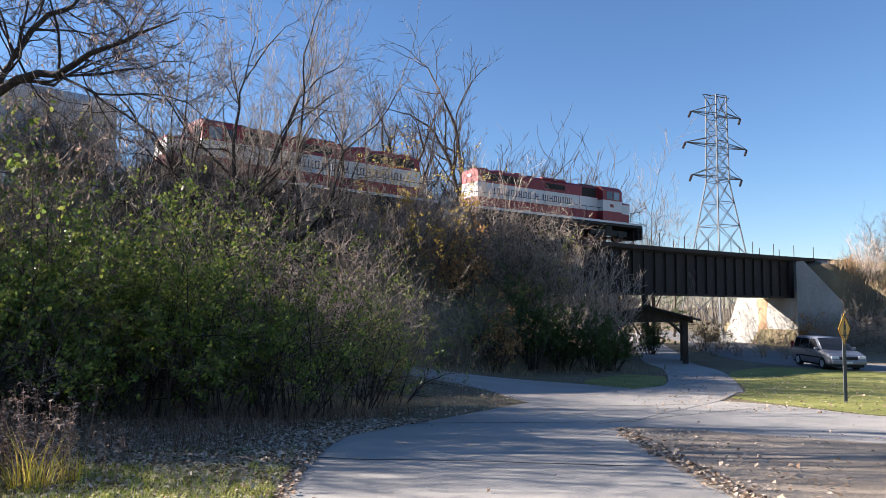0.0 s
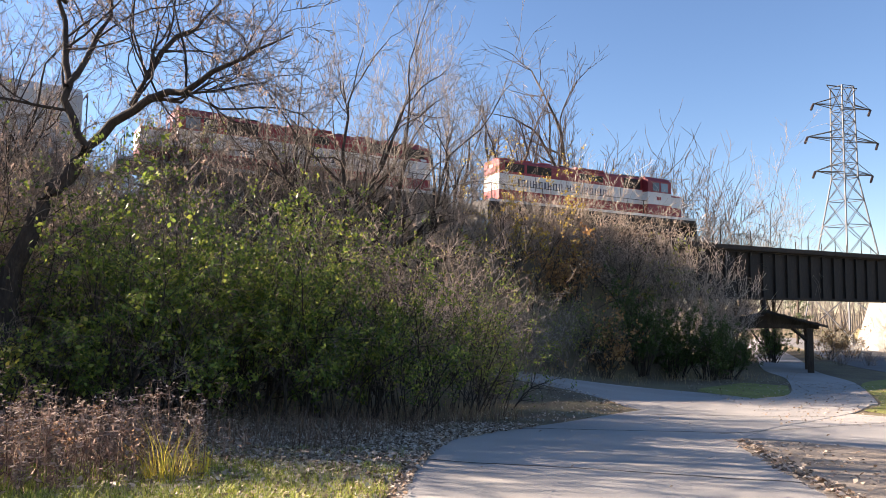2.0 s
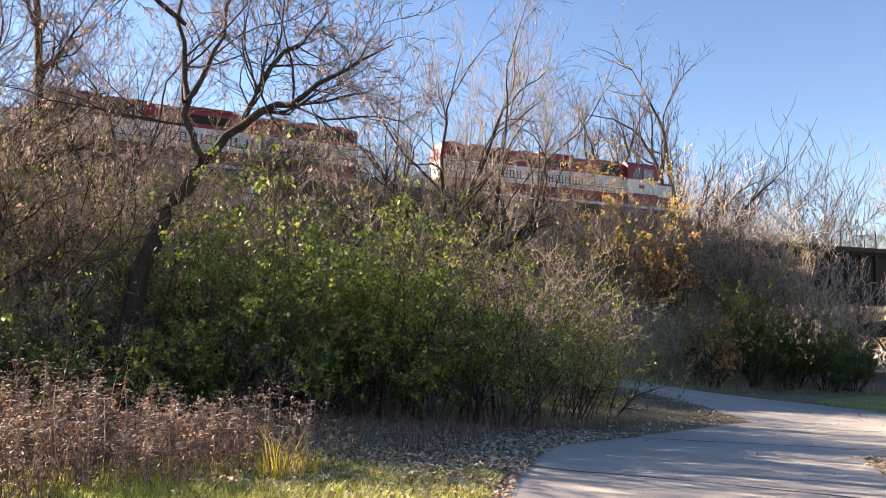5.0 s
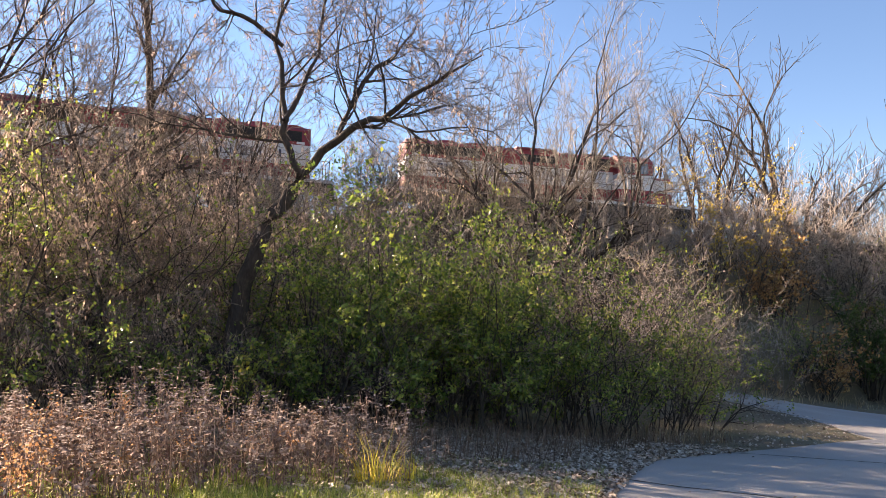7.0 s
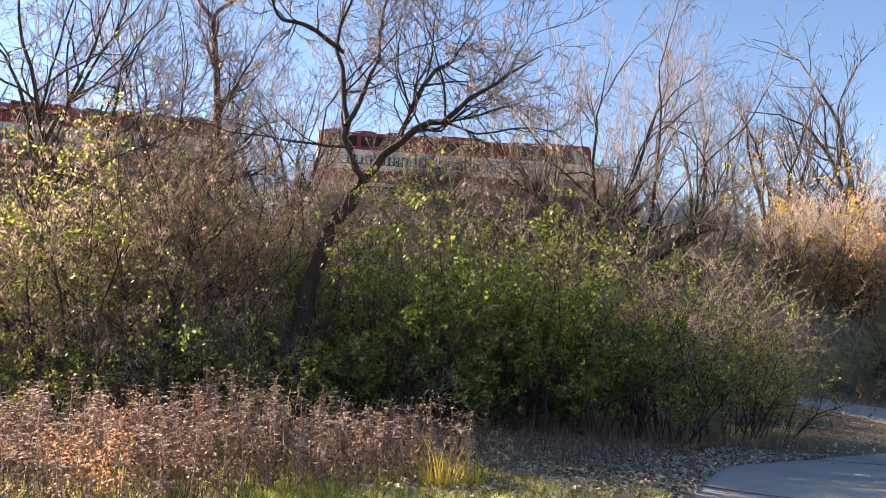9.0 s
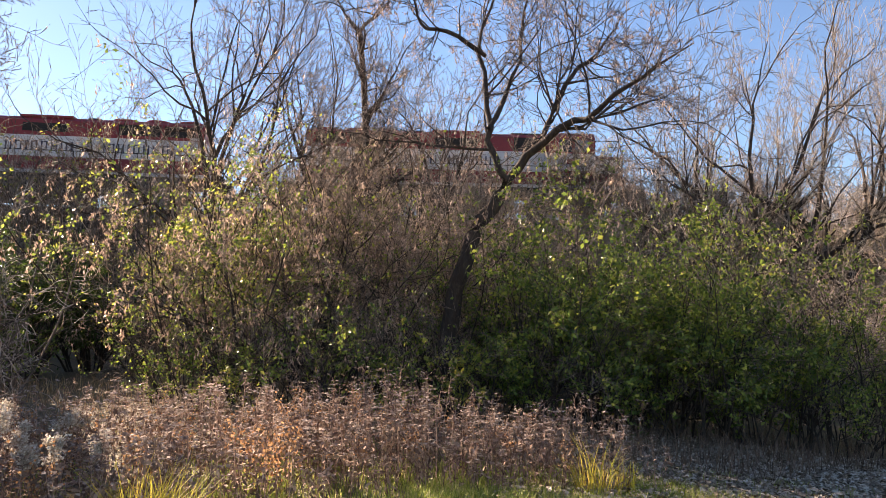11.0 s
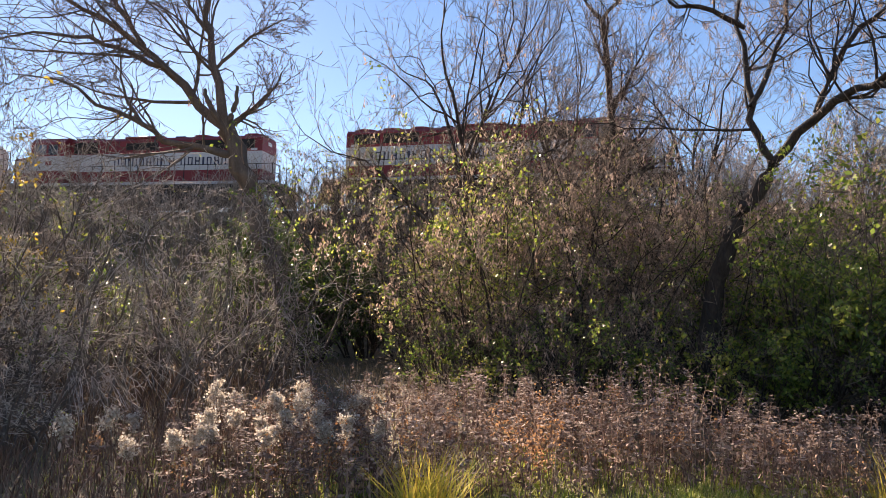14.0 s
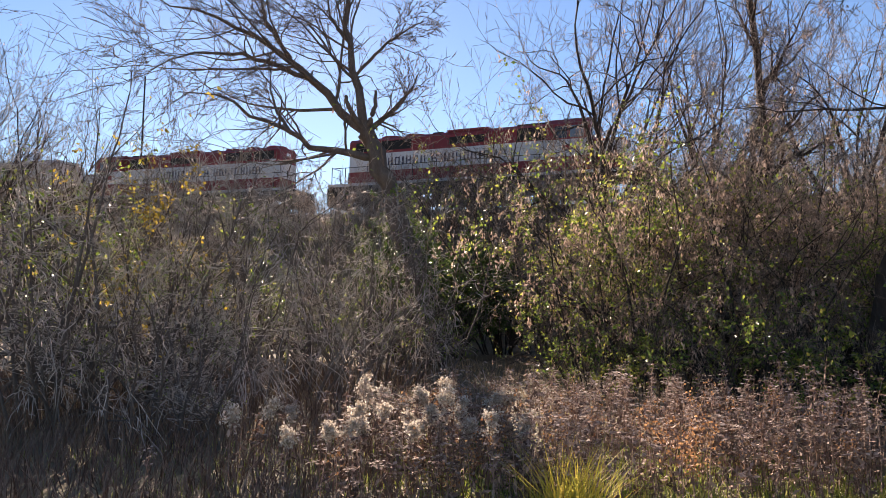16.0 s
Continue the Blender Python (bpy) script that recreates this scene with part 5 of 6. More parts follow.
# shrubs: one grown for each kind, then repeated
SHRUBS = {
    "green": (51, dict(label="leafy green shrub with some yellowing leaves", height_m=4.3, radius=2.3, stems=24, leaf="leaf_green", leaves=15000, leaf_size=0.078, lean=0.55, second="leaf_yellow", second_count=500, cluster=0.8)),
    "verdant": (52, dict(label="leafy green shrub with bare twigs showing through", height_m=4.3, radius=2.3, stems=26, leaf="leaf_green", leaves=12500, leaf_size=0.08, lean=0.6, second="leaf_yellow", second_count=700, cluster=0.6)),
    "olive": (53, dict(label="half bare shrub with green and yellow leaves", height_m=4.4, radius=2.0, stems=22, leaf="leaf_green", leaves=6000, leaf_size=0.07, lean=0.5, second="leaf_yellow", second_count=900, cluster=0.65)),
    "yellow": (57, dict(label="tangled shrub with yellow-green leaves and dry seeds", height_m=5.1, radius=2.3, stems=15, leaf="leaf_green", leaves=4600, leaf_size=0.07, second="leaf_yellow", second_count=1500, lean=0.45, arch=0.03, seeds=900, fine=1.3, stem=1.5, cluster=0.5, leaf_low=0.05)),
    "brown": (61, dict(label="bare brown tangled shrub", height_m=4.6, radius=2.0, stems=20, twig="twig_scrub", leaf="leaf_dry", leaves=500, leaf_size=0.07, arch=0.02, fine=0.9, twig_r=0.005)),
    "grey": (67, dict(label="bare grey thicket of thin crossing stems", height_m=3.8, radius=2.1, stems=13, twig="twig_thicket", bark="bark_broken", arch=0.0, fine=0.5, twig_r=0.0055, lean=0.5, stem=1.35, leaf="leaf_green", leaves=320, leaf_size=0.055, flat=72, per=9, cluster=0.25, reach=0.30)),
    "hanging": (71, dict(label="drooping shrub hung with dry seed clusters", height_m=6.2, radius=2.2, stems=13, twig="twig_brown", arch=0.075, fine=1.4, twig_r=0.006, seeds=1300, leaf="leaf_yellow", leaves=500, leaf_size=0.08, stem=1.5, cluster=0.15)),
    "dense": (73, dict(label="dense dark green shrub beside the trail", height_m=5.0, width=2.1, radius=2.3, stems=24, leaf="leaf_deep", leaves=15000, leaf_size=0.11, lean=0.6, fine=0.8, leaf_low=0.2, stem=1.6, cluster=0.9)),
    "blond": (79, dict(label="pale pinkish bare shrub fanning out on the bank", height_m=5.4, width=2.3, radius=2.2, stems=15, twig="twig_blond", bark="bark_grey", lean=0.6, base=0.3, fine=0.9, twig_r=0.009, flat=42)),
    "rust": (83, dict(label="small shrub with rust orange leaves", height_m=3.2, radius=1.5, stems=16, leaf="leaf_rust", leaves=1500, leaf_size=0.13, fine=0.5)),
    "gold": (89, dict(label="slender tree with sparse golden leaves", height_m=6.5, radius=1.0, stems=7, leaf="leaf_gold", leaves=1300, leaf_size=0.10, lean=0.3, fine=0.35, cluster=0.4)),
    "sapling": (107, dict(label="low bright yellow-green leafy sapling", height_m=1.9, radius=1.0, stems=9, leaf="leaf_yellow", leaves=650, leaf_size=0.10, lean=0.7, fine=0.2, cluster=0.5, stem=0.7)),
    "cane": (113, dict(label="arching pale bare canes crossing one another", height_m=2.2, width=2.0, radius=1.6, stems=15, twig="twig_thicket", bark="bark_grey", arch=0.14, lean=1.0, fine=0.28, twig_r=0.0055, flat=58, per=4, stem=0.75, reach=0.45)),
    "low": (109, dict(label="low half bare undergrowth shrub", height_m=2.3, radius=1.5, stems=16, leaf="leaf_green", leaves=1500, leaf_size=0.07, lean=0.7, fine=0.5, cluster=0.5, twig="twig_brown", stem=0.8)),
}
SHRUBS["scrub"] = (97, dict(label="bare brown scrub on the railway bank", height_m=4.6, radius=2.4, stems=16, twig="twig_scrub", bark="bark_grey", arch=0.01, fine=0.7, lean=0.6, twig_r=0.008, leaf="leaf_dry", leaves=250, leaf_size=0.09))
SHRUBS["scrub_leafy"] = (103, dict(label="brown scrub with a few green leaves on the bank", height_m=4.2, radius=2.4, stems=16, twig="twig_scrub", bark="bark_grey", fine=0.6, lean=0.6, twig_r=0.008, leaf="leaf_yellow", leaves=900, leaf_size=0.11, cluster=0.35))
MADE = {}


def bush(kind, az, dist, scale, turn, sink=0.05):
    p = on_ground(polar(az, dist), sink)
    m = pose(p.x, p.y, p.z, 0, 0, turn)
    if kind not in MADE:
        seed, opts = SHRUBS[kind]
        MADE[kind] = shrub("shrub", opts.pop("label"), seed, m, **opts)
        MADE[kind].scale = (scale,) * 3
        return
    ob = copy_thing(MADE[kind], m)
    ob.scale = (scale,) * 3


for kind, az, dist, scale, turn in (
        ("green", 30.5, 14.9, 1.0, 0), ("verdant", 26, 15, 1.0, 70), ("green", 21, 15.3, 0.97, 150), ("verdant", 16, 15.6, 0.92, 220), ("olive", 11.5, 16.4, 0.86, 10), ("olive", 7.6, 17.6, 0.76, 100),
        ("low", 5, 18.6, 0.9, 160), ("olive", 28, 18.5, 0.98, 30), ("olive", 22, 19, 0.95, 200), ("brown", 17, 20, 1, 60), ("brown", 12, 21, 0.95, 140),
        ("brown", 7.5, 23, 0.9, 30), ("olive", 33.5, 19, 1, 250), ("brown", 25, 23, 1, 310), ("scrub_leafy", 2.5, 28, 0.7, 90), ("scrub_leafy", -1, 32, 0.75, 10), ("rust", -3.8, 33.5, 0.95, 200), ("olive", -3, 34.5, 0.7, 20), ("brown", 5.5, 30, 0.8, 120),
        ("dense", -6.9, 35.5, 0.82, 0), ("dense", -9.6, 37, 0.6, 120), ("dense", -11.9, 36.5, 0.62, 240), ("dense", -13.2, 37.5, 0.5, 60), ("blond", -11.4, 42, 1.2, 0), ("blond", -9.2, 42.5, 1.15, 90), ("blond", -13.2, 42.5, 0.85, 200), ("scrub", -6.4, 42, 1.35, 40), ("scrub", -4.0, 41.5, 1.25, 160), ("scrub_leafy", -7.8, 40.5, 1.1, 260), ("scrub", -1.6, 41, 1.2, 300),
        ("brown", -6, 41, 1.1, 20), ("brown", -2, 40, 1.1, 260), ("rust", -2.6, 38.5, 1.2, 0), ("rust", -0.6, 38, 0.9, 120), ("gold", 1.4, 36, 1.15, 0), ("gold", 3.6, 36.5, 1.05, 90),
        ("yellow", 57.2, 15.8, 0.98, 0), ("yellow", 53.2, 17.2, 0.95, 110), ("hanging", 47.5, 16.4, 0.95, 220), ("hanging", 43.4, 17.6, 0.95, 0), ("hanging", 50.4, 18.6, 1.0, 200), ("hanging", 40.0, 18.4, 0.9, 20), ("hanging", 45, 22, 1.05, 110),
        ("brown", 55, 21.5, 1.1, 300), ("brown", 48, 23, 1.2, 40), ("hanging", 36.8, 20, 0.85, 130), ("brown", 60.5, 20.5, 0.9, 210), ("brown", 42, 20, 1.1, 320), ("yellow", 50.5, 21.5, 0.95, 140), ("olive", 38.5, 16.4, 0.9, 60),
        ("hanging", 39.5, 24, 1.1, 275), ("sapling", 41.2, 12.7, 0.9, 10), ("sapling", 39.4, 13.2, 0.75, 80), ("low", 45.5, 13.2, 0.95, 80), ("low", 50, 13.4, 0.9, 200), ("low", 54.2, 13.8, 0.95, 310), ("low", 36.4, 13.6, 0.95, 180), ("low", 59.2, 14.2, 0.8, 30), ("sapling", 57.5, 12.6, 0.5, 60),
        ("grey", 74.5, 14.5, 0.86, 0), ("grey", 79, 13.6, 0.85, 60), ("grey", 84, 13, 0.85, 130), ("grey", 89, 12.2, 0.85, 200), ("grey", 94, 11.6, 0.85, 280), ("grey", 99, 11, 0.9, 330), ("grey", 77, 17.5, 1.0, 20), ("grey", 83, 17, 1.0, 100),
        ("grey", 89, 16.5, 1.03, 170), ("grey", 95, 16, 1.1, 240), ("dense", 70.6, 20.5, 0.72, 40), ("dense", 66.5, 22.5, 0.7, 20), ("dense", 74.5, 21.5, 0.75, 120), ("gold", 91.9, 12.4, 0.62, 0), ("olive", 98, 17, 0.95, 60), ("grey", 104, 12, 1.1, 0), ("grey", 92, 8.8, 0.55, 0), ("cane", 76, 12.6, 1.0, 60), ("cane", 81, 12.0, 1.05, 190), ("cane", 86.5, 11.2, 1.0, 300), ("cane", 92, 10.6, 1.05, 20), ("cane", 97, 10.2, 1.0, 120), ("cane", 84, 14.6, 1.1, 220), ("low", 77, 17.8, 1.0, 10), ("low", 83, 18.2, 1.1, 110), ("low", 89, 18.0, 1.1, 210), ("low", 95, 17.6, 1.1, 310), ("low", 72.5, 18.2, 1.0, 150),
        ("brown", 62.5, 23.5, 0.8, 70), ("brown", 38, 21.5, 1, 70), ("grey", 15, 28, 1.1, 0), ("grey", 20, 27, 1.1, 90), ("grey", 28, 28, 1.1, 180), ("brown", 36, 27, 1.1, 30), ("brown", 52, 27, 1, 130), ("grey", 9, 33, 1.1, 270),
        ("dense", -16.2, 55, 0.62, 30), ("brown", -29, 79, 0.9, 0), ("rust", -27.5, 76, 1, 0), ("scrub", -28.5, 71, 0.75, 20), ("scrub", -30, 69, 0.8, 120), ("scrub", -31.8, 67, 0.8, 220), ("scrub_leafy", -29.5, 76, 0.8, 60), ("scrub", -33, 72, 0.9, 300), ("scrub", -20.5, 55, 0.3, 0), ("scrub", -22.3, 56, 0.36, 90), ("scrub_leafy", -24, 55, 0.34, 180), ("scrub", -25.6, 54, 0.3, 270), ("rust", -21.4, 66, 0.8, 40), ("scrub_leafy", -19.9, 77, 0.5, 140), ("blond", -31, 82, 0.8, 60), ("rust", -19.7, 62, 0.8, 200), ("dense", -14.3, 52, 0.45, 150)):
    bush(kind, az, dist, scale, turn)


pick = random.Random(12)
for perp, size in ((26.5, 1.0), (29.5, 0.95), (31.9, 1.2)):
    for i in range(17):
        s = -33 + i * 4.9 + pick.uniform(-1.2, 1.2)
        p = track(s, perp - TRACK_DIST + pick.uniform(-0.7, 0.7))
        az, dist = math.degrees(math.atan2(-p.x, p.y)), math.hypot(p.x, p.y)
        if s < -16:
            continue
        if (63 < az < 70 or s < -8) and perp < 30 and (az > 50 or perp < 28):
            continue
        if 14 < az < 46 and perp > 31:
            size = 1.05
        if 52 < az < 72 and perp < 31:
            size *= 0.8
        bush("scrub" if pick.random() < 0.68 else "scrub_leafy", az, dist, size * pick.uniform(0.85, 1.1), pick.uniform(0, 360))


# brush on the bank past the bridge
for i in range(26):
    p = track(-79.5 - i * 1.15 + pick.uniform(-0.5, 0.5), pick.choice((-3.4, -4.6, -6.0, -7.4)) + pick.uniform(-0.5, 0.5))
    bush(pick.choice(("scrub", "scrub", "scrub_leafy", "rust")), math.degrees(math.atan2(-p.x, p.y)), math.hypot(p.x, p.y), pick.uniform(0.28, 0.5), pick.uniform(0, 360))


def bank_brush():
    """Knee- to head-high bare brush along the edge of the ballast."""
    rng = np.random.default_rng(151)
    n = 4200
    f = TRACK_AZ + rng.uniform(-31, 75, n) / TRACK_R
    off = TRACK_R + rng.uniform(-5.2, -2.7, n)
    x, y = CENTRE.x - np.sin(f) * off, CENTRE.y + np.cos(f) * off
    hgt = rng.uniform(1.8, 3.7, n) * (0.75 + 0.3 * np.sin(f * 190) * np.sin(f * 67))
    P, R = grow(rng, np.stack([x, y, height(x, y) - 0.05], -1), np.array([[0, 0, 1.0]]) + rng.normal(0, 0.25, (n, 3)), hgt, np.full(n, 0.018), np.full(n, 0.009), 4, 0.14, 0.02)
    B, BR = shoots(rng, P, R, 5, 0.2, 1.0, 42, 0.45, 2, 0.15, 0.02, floor=0.009)
    V, F = tubes([(P, R, 3), (B, BR, 3)])
    tagged(new("bank_brush", mesh_np("bank_brush", V, F, [M["twig_scrub"]])), "bare brown brush along the edge of the ballast", "brush", kind="stuff")


bank_brush()


# ---- ground cover ----
def scatter_polar(rng, n, az0, az1, d0, d1):
    a = np.radians(rng.uniform(az0, az1, n))
    d = np.sqrt(rng.uniform(d0 * d0, d1 * d1, n))
    x, y = -np.sin(a) * d, np.cos(a) * d
    return x, y, np.degrees(a), d


def blades(name, label, category, rng, x, y, length, width, material, lean=0.35, kind="stuff", heart=None):
    """Grass: bent three-cornered blades."""
    n = len(x)
    z = height(x, y)
    h = length * rng.uniform(0.5, 1.2, n)
    th = rng.uniform(0, 2 * np.pi, n)
    if heart is not None:
        th = np.arctan2(y - heart[1], x - heart[0]) + rng.normal(0, 0.7, n)
    l = lean * h * rng.uniform(0.2, 1.3, n)
    w = width * rng.uniform(0.6, 1.3, n)
    px, py = np.cos(th + 1.57) * w / 2, np.sin(th + 1.57) * w / 2
    cx, cy = np.cos(th), np.sin(th)
    p = lambda f, g, s: np.stack([x + cx * l * g + s * px * (1 - f * 0.6), y + cy * l * g + s * py * (1 - f * 0.6), z + h * f - 0.01], -1)
    V = np.stack([p(0, 0, -1), p(0, 0, 1), p(0.55, 0.3, 1), p(0.55, 0.3, -1), p(1.0, 1.0, 0.15), p(1.0, 1.0, -0.15)], 1)
    b = np.arange(n)[:, None] * 6
    F = np.concatenate([b + np.array([[0, 1, 2, 3]]), b + np.array([[3, 2, 4, 5]])])
    return tagged(new(name, mesh_np(name, V.reshape(-1, 3), F, [material])), label, category, kind=kind)


def weeds():
    """Dead flower stalks: dry stems with flat brown heads, white plumes or rusty spikes."""
    rng = np.random.default_rng(101)
    # place, height, kind
    x, y, az, d = scatter_polar(rng, 2100, 24, 100, 4.6, 10.4)
    inner = np.interp(az, [24, 30, 36, 44, 50, 60, 70, 80, 100], [8.6, 8.2, 7.6, 7.0, 6.3, 5.7, 5.7, 6.0, 6.0])
    outer = np.interp(az, [24, 30, 36, 60, 72, 80, 90, 100], [9.6, 10.2, 10.4, 10.4, 9.6, 8.0, 7.0, 7.2])
    keep = (d > inner) & (d < outer) & (rng.uniform(0, 1, len(x)) < np.interp(az, [24, 32, 40, 77, 81, 86, 100], [0.45, 0.9, 1, 1, 0.3, 0.08, 0.05]))
    x, y, az, d = x[keep], y[keep], az[keep], d[keep]
    n = len(x)
    u = rng.uniform(0, 1, n)
    plume = (np.abs(az - 71) < 8) & (d < 8.6) & (d > 6.2) & (u < 0.27)
    plume |= (az > 80) & (u < 0.35)
    rusty = (~plume) & (((np.abs(az - 52.5) < 1.2) & (d < 7)) | ((np.abs(az - 69) < 3) & (u < 0.3)) | (u > 0.95))
    h = np.where(plume, rng.uniform(0.7, 1.15, n), np.where(rusty, rng.uniform(0.6, 1.0, n), rng.uniform(0.45, 1.22, n)))
    clump = 0.5 + 0.5 * np.sin(x * 2.1 + 1.7 * np.sin(y * 1.3)) * np.sin(y * 2.3 + 0.6)
    h *= (0.58 + 0.40 * clump) * np.where(rng.uniform(0, 1, n) < 0.12, 1.2, 1.0)
    h *= np.interp(az, [24, 33, 45, 58, 78, 100], [0.75, 1.0, 1.0, 0.88, 0.82, 0.85])
    z = height(x, y)
    start = np.stack([x, y, z - 0.03], -1)
    P, R = grow(rng, start, np.array([[0, 0, 1.0]]) + rng.normal(0, 0.09, (n, 3)), h, np.full(n, 0.0055), np.full(n, 0.0025), 5, 0.05, 0.02)
    B, BR = shoots(rng, P, R, 6, 0.66, 1.0, 38, 0.17, 2, 0.1, 0.05, floor=0.002)
    V, F = tubes([(P, R, 3), (B, BR, 3)])
    L = along(rng, P, n * 16, 0.1, 0.9, 0.02)
    V2, F2 = leaf_quads(rng, L, 0.07, droop=0.8, narrow=0.3)
    V = np.concatenate([V, V2])
    F = np.concatenate([F, F2 + len(V) - len(V2)])
    tagged(new("weed_stalks", mesh_np("weed_stalks", V, F, [M["weed_stem"]])), "dry reddish brown stalks of dead wildflowers", "weeds", kind="stuff")
    ends = B[:, -1].reshape(n, 6, 3)
    pm = np.repeat(plume, 6)
    C, CR = shoots(rng, P[plume], R[plume], 18, 0.8, 1.0, 50, 0.19, 4, 0.1, -0.02, floor=0.0016)
    V, F = tubes([(C, CR, 3)])
    tagged(new("plume_stalks", mesh_np("plume_stalks", V, F, [M["weed_stem"]])), "thin side stalks of dead goldenrod", "weeds", kind="stuff")
    V, F = leaf_quads(rng, along(rng, C, len(C) * 34, 0.25, 1.0, 0.016), 0.02, narrow=0.8)
    tagged(new("plume_fluff", mesh_np("plume_fluff", V, F, [M["weed_fluff"]])), "off-white fluff on arching goldenrod stalks", "weeds", kind="stuff")
    for nm, label, mask, material, per, spread, flat, size in (
            ("weed_heads", "flat brown seed heads of dead wildflowers", ~plume & ~rusty, "weed_head", 5, 0.030, 0.12, 0.026),
            ("weed_spikes", "rusty orange seed spikes of dead dock", rusty, "weed_rust", 9, 0.04, 1.6, 0.022)):
        e = ends[mask].reshape(-1, 3)
        e = np.repeat(e, per, 0)
        e = e + rng.normal(0, 1, e.shape) * np.array([spread, spread, spread * flat])
        V, F = flat_quads(rng, e, size * 0.75) if nm == "weed_heads" else leaf_quads(rng, e, size, narrow=0.8)
        tagged(new(nm, mesh_np(nm, V, F, [M[material]])), label, "weeds", kind="stuff")


weeds()


def ground_cover():
    rng = np.random.default_rng(202)
    # short green grass in front of the weeds
    x, y, az, d = scatter_polar(rng, 200000, 8, 100, 3.8, 11.0)
    front = np.interp(az, [8, 14, 20, 28, 40, 60, 100], [5.5, 6.0, 6.5, 7.4, 7.6, 7.0, 7.0])
    depth = np.interp(az, [8, 14, 20, 28, 40, 100], [8.5, 9.2, 9.4, 9.6, 9.0, 8.5])
    off_path = x < np.interp(y, [-6, 2, 7.1, 8.6, 10.6, 12.4, 14.2], [-1.2, -1.25, -1.52, -1.7, -1.8, -1.74, -0.9]) - 0.06
    keep = off_path & (rng.uniform(0, 1, len(x)) < np.where(d < front, 0.85, np.where(d < depth, 0.62, 0.06)) * (0.35 + 0.65 * (np.sin(x * 1.9 + np.sin(y * 2.3)) * np.sin(y * 1.4 + 0.5 * x) > -0.25)) * np.interp(az, [8, 40, 52, 66, 76, 100], [1, 1, 0.6, 0.4, 0.12, 0.04]))
    blades("grass", "short green grass with yellowing blades", "grass", rng, x[keep], y[keep], 0.12, 0.009, M["grass"], lean=0.7)
    # taller golden tufts
    for a, dd, nn, hh in ((28.4, 8.2, 34, 0.52), (29.2, 8.3, 22, 0.42), (28.0, 8.35, 16, 0.3), (61.8, 5.5, 130, 0.5), (60.0, 5.6, 110, 0.46), (26.5, 8.6, 40, 0.3)):
        p = polar(a, dd)
        tx, ty = p.x + rng.normal(0, 0.07, nn), p.y + rng.normal(0, 0.07, nn)
        tagged(blades("grass_tuft", "tuft of long yellow-green grass", "grass tuft", rng, tx, ty, hh * 1.15, 0.014, M["grass_gold"], lean=0.7, heart=p), group="grass tufts")
    # straw-coloured tall dead grass under shrubs and along the bank
    x, y, az, d = scatter_polar(rng, 22000, 2, 100, 9.0, 19.0)
    ok = x < np.interp(y, [7, 8.6, 10.6, 12.4, 14.2, 16.2, 18.9, 20.4], [-1.6, -1.8, -1.9, -1.85, -1.1, 0.0, 1.5, 1.7]) - 0.4
    ok &= (rng.uniform(0, 1, len(x)) < 0.5) & ((az > 38) | (d > 15.5))
    blades("dead_grass", "dead straw-coloured undergrowth beneath shrubs", "undergrowth", rng, x[ok], y[ok], 0.26, 0.012, M["grass_straw"], lean=0.9)
    x, y, az, d = scatter_polar(rng, 26000, -34, 12, 27, 92)
    vx, vy = x - CENTRE.x, y - CENTRE.y
    dd = np.hypot(vx, vy) - TRACK_R
    s = TRACK_R * (np.arctan2(-vx, vy) - TRACK_AZ)
    ok = (np.abs(dd) < 16) & (np.abs(dd) > 2.9) & ((s > GIRDER_A - 2) | (s < GIRDER_B + 0.5))
    blades("bank_grass", "tall tan dead grass on the railway bank", "undergrowth", rng, x[ok], y[ok], 0.45, 0.022, M["grass_straw"], lean=1.1)
    s = rng.uniform(-115, -78.6, 9000)
    off = rng.uniform(-11, -2.6, 9000)
    f = TRACK_AZ + s / TRACK_R
    x, y = CENTRE.x - np.sin(f) * (TRACK_R + off), CENTRE.y + np.cos(f) * (TRACK_R + off)
    blades("tan_grass", "tall tan dead grass on the bank past the bridge", "undergrowth", rng, x, y, 0.8, 0.05, M["grass_straw"], lean=0.9)
    x, y, az, d = scatter_polar(rng, 22000, 70, 106, 4.2, 17.0)
    ok = rng.uniform(0, 1, len(x)) < np.interp(az, [72, 80, 104], [0.2, 0.7, 0.8])
    blades("dead_brush", "brown dead grass and brush under the thicket", "undergrowth", rng, x[ok], y[ok], 0.34, 0.012, M["brush_brown"], lean=0.9)
    # brown brush at the shrubs' feet
    x, y, az, d = scatter_polar(rng, 9000, 2, 36, 10.6, 17.0)
    ok = (x < np.interp(y, [7, 8.6, 10.6, 12.4, 14.2, 16.2, 18.9, 20.4], [-1.6, -1.8, -1.9, -1.85, -1.1, 0.0, 1.5, 1.7]) - 0.9) & (rng.uniform(0, 1, len(x)) < np.interp(az, [2, 20, 28, 36], [0.55, 0.5, 0.35, 0.2]))
    blades("brush_stems", "thin brown brush stems at the shrubs' feet", "undergrowth", rng, x[ok], y[ok], 0.42, 0.010, M["brush_brown"], lean=0.9)
    # fallen leaves
    x, y, az, d = scatter_polar(rng, 60000, -40, 60, 4.5, 38)
    z = height(x, y)
    edge = np.interp(y, [-6, 2, 7.1, 8.6, 10.6, 12.4, 14.2, 16.2, 18.9, 20.4, 22.9, 25, 32], [-1.2, -1.25, -1.52, -1.7, -1.8, -1.74, -0.9, 0.22, 1.8, 2.2, 1.55, 0.33, -1.6])
    left = x < edge
    near_edge = np.exp(-np.abs(x - edge) / 1.6)
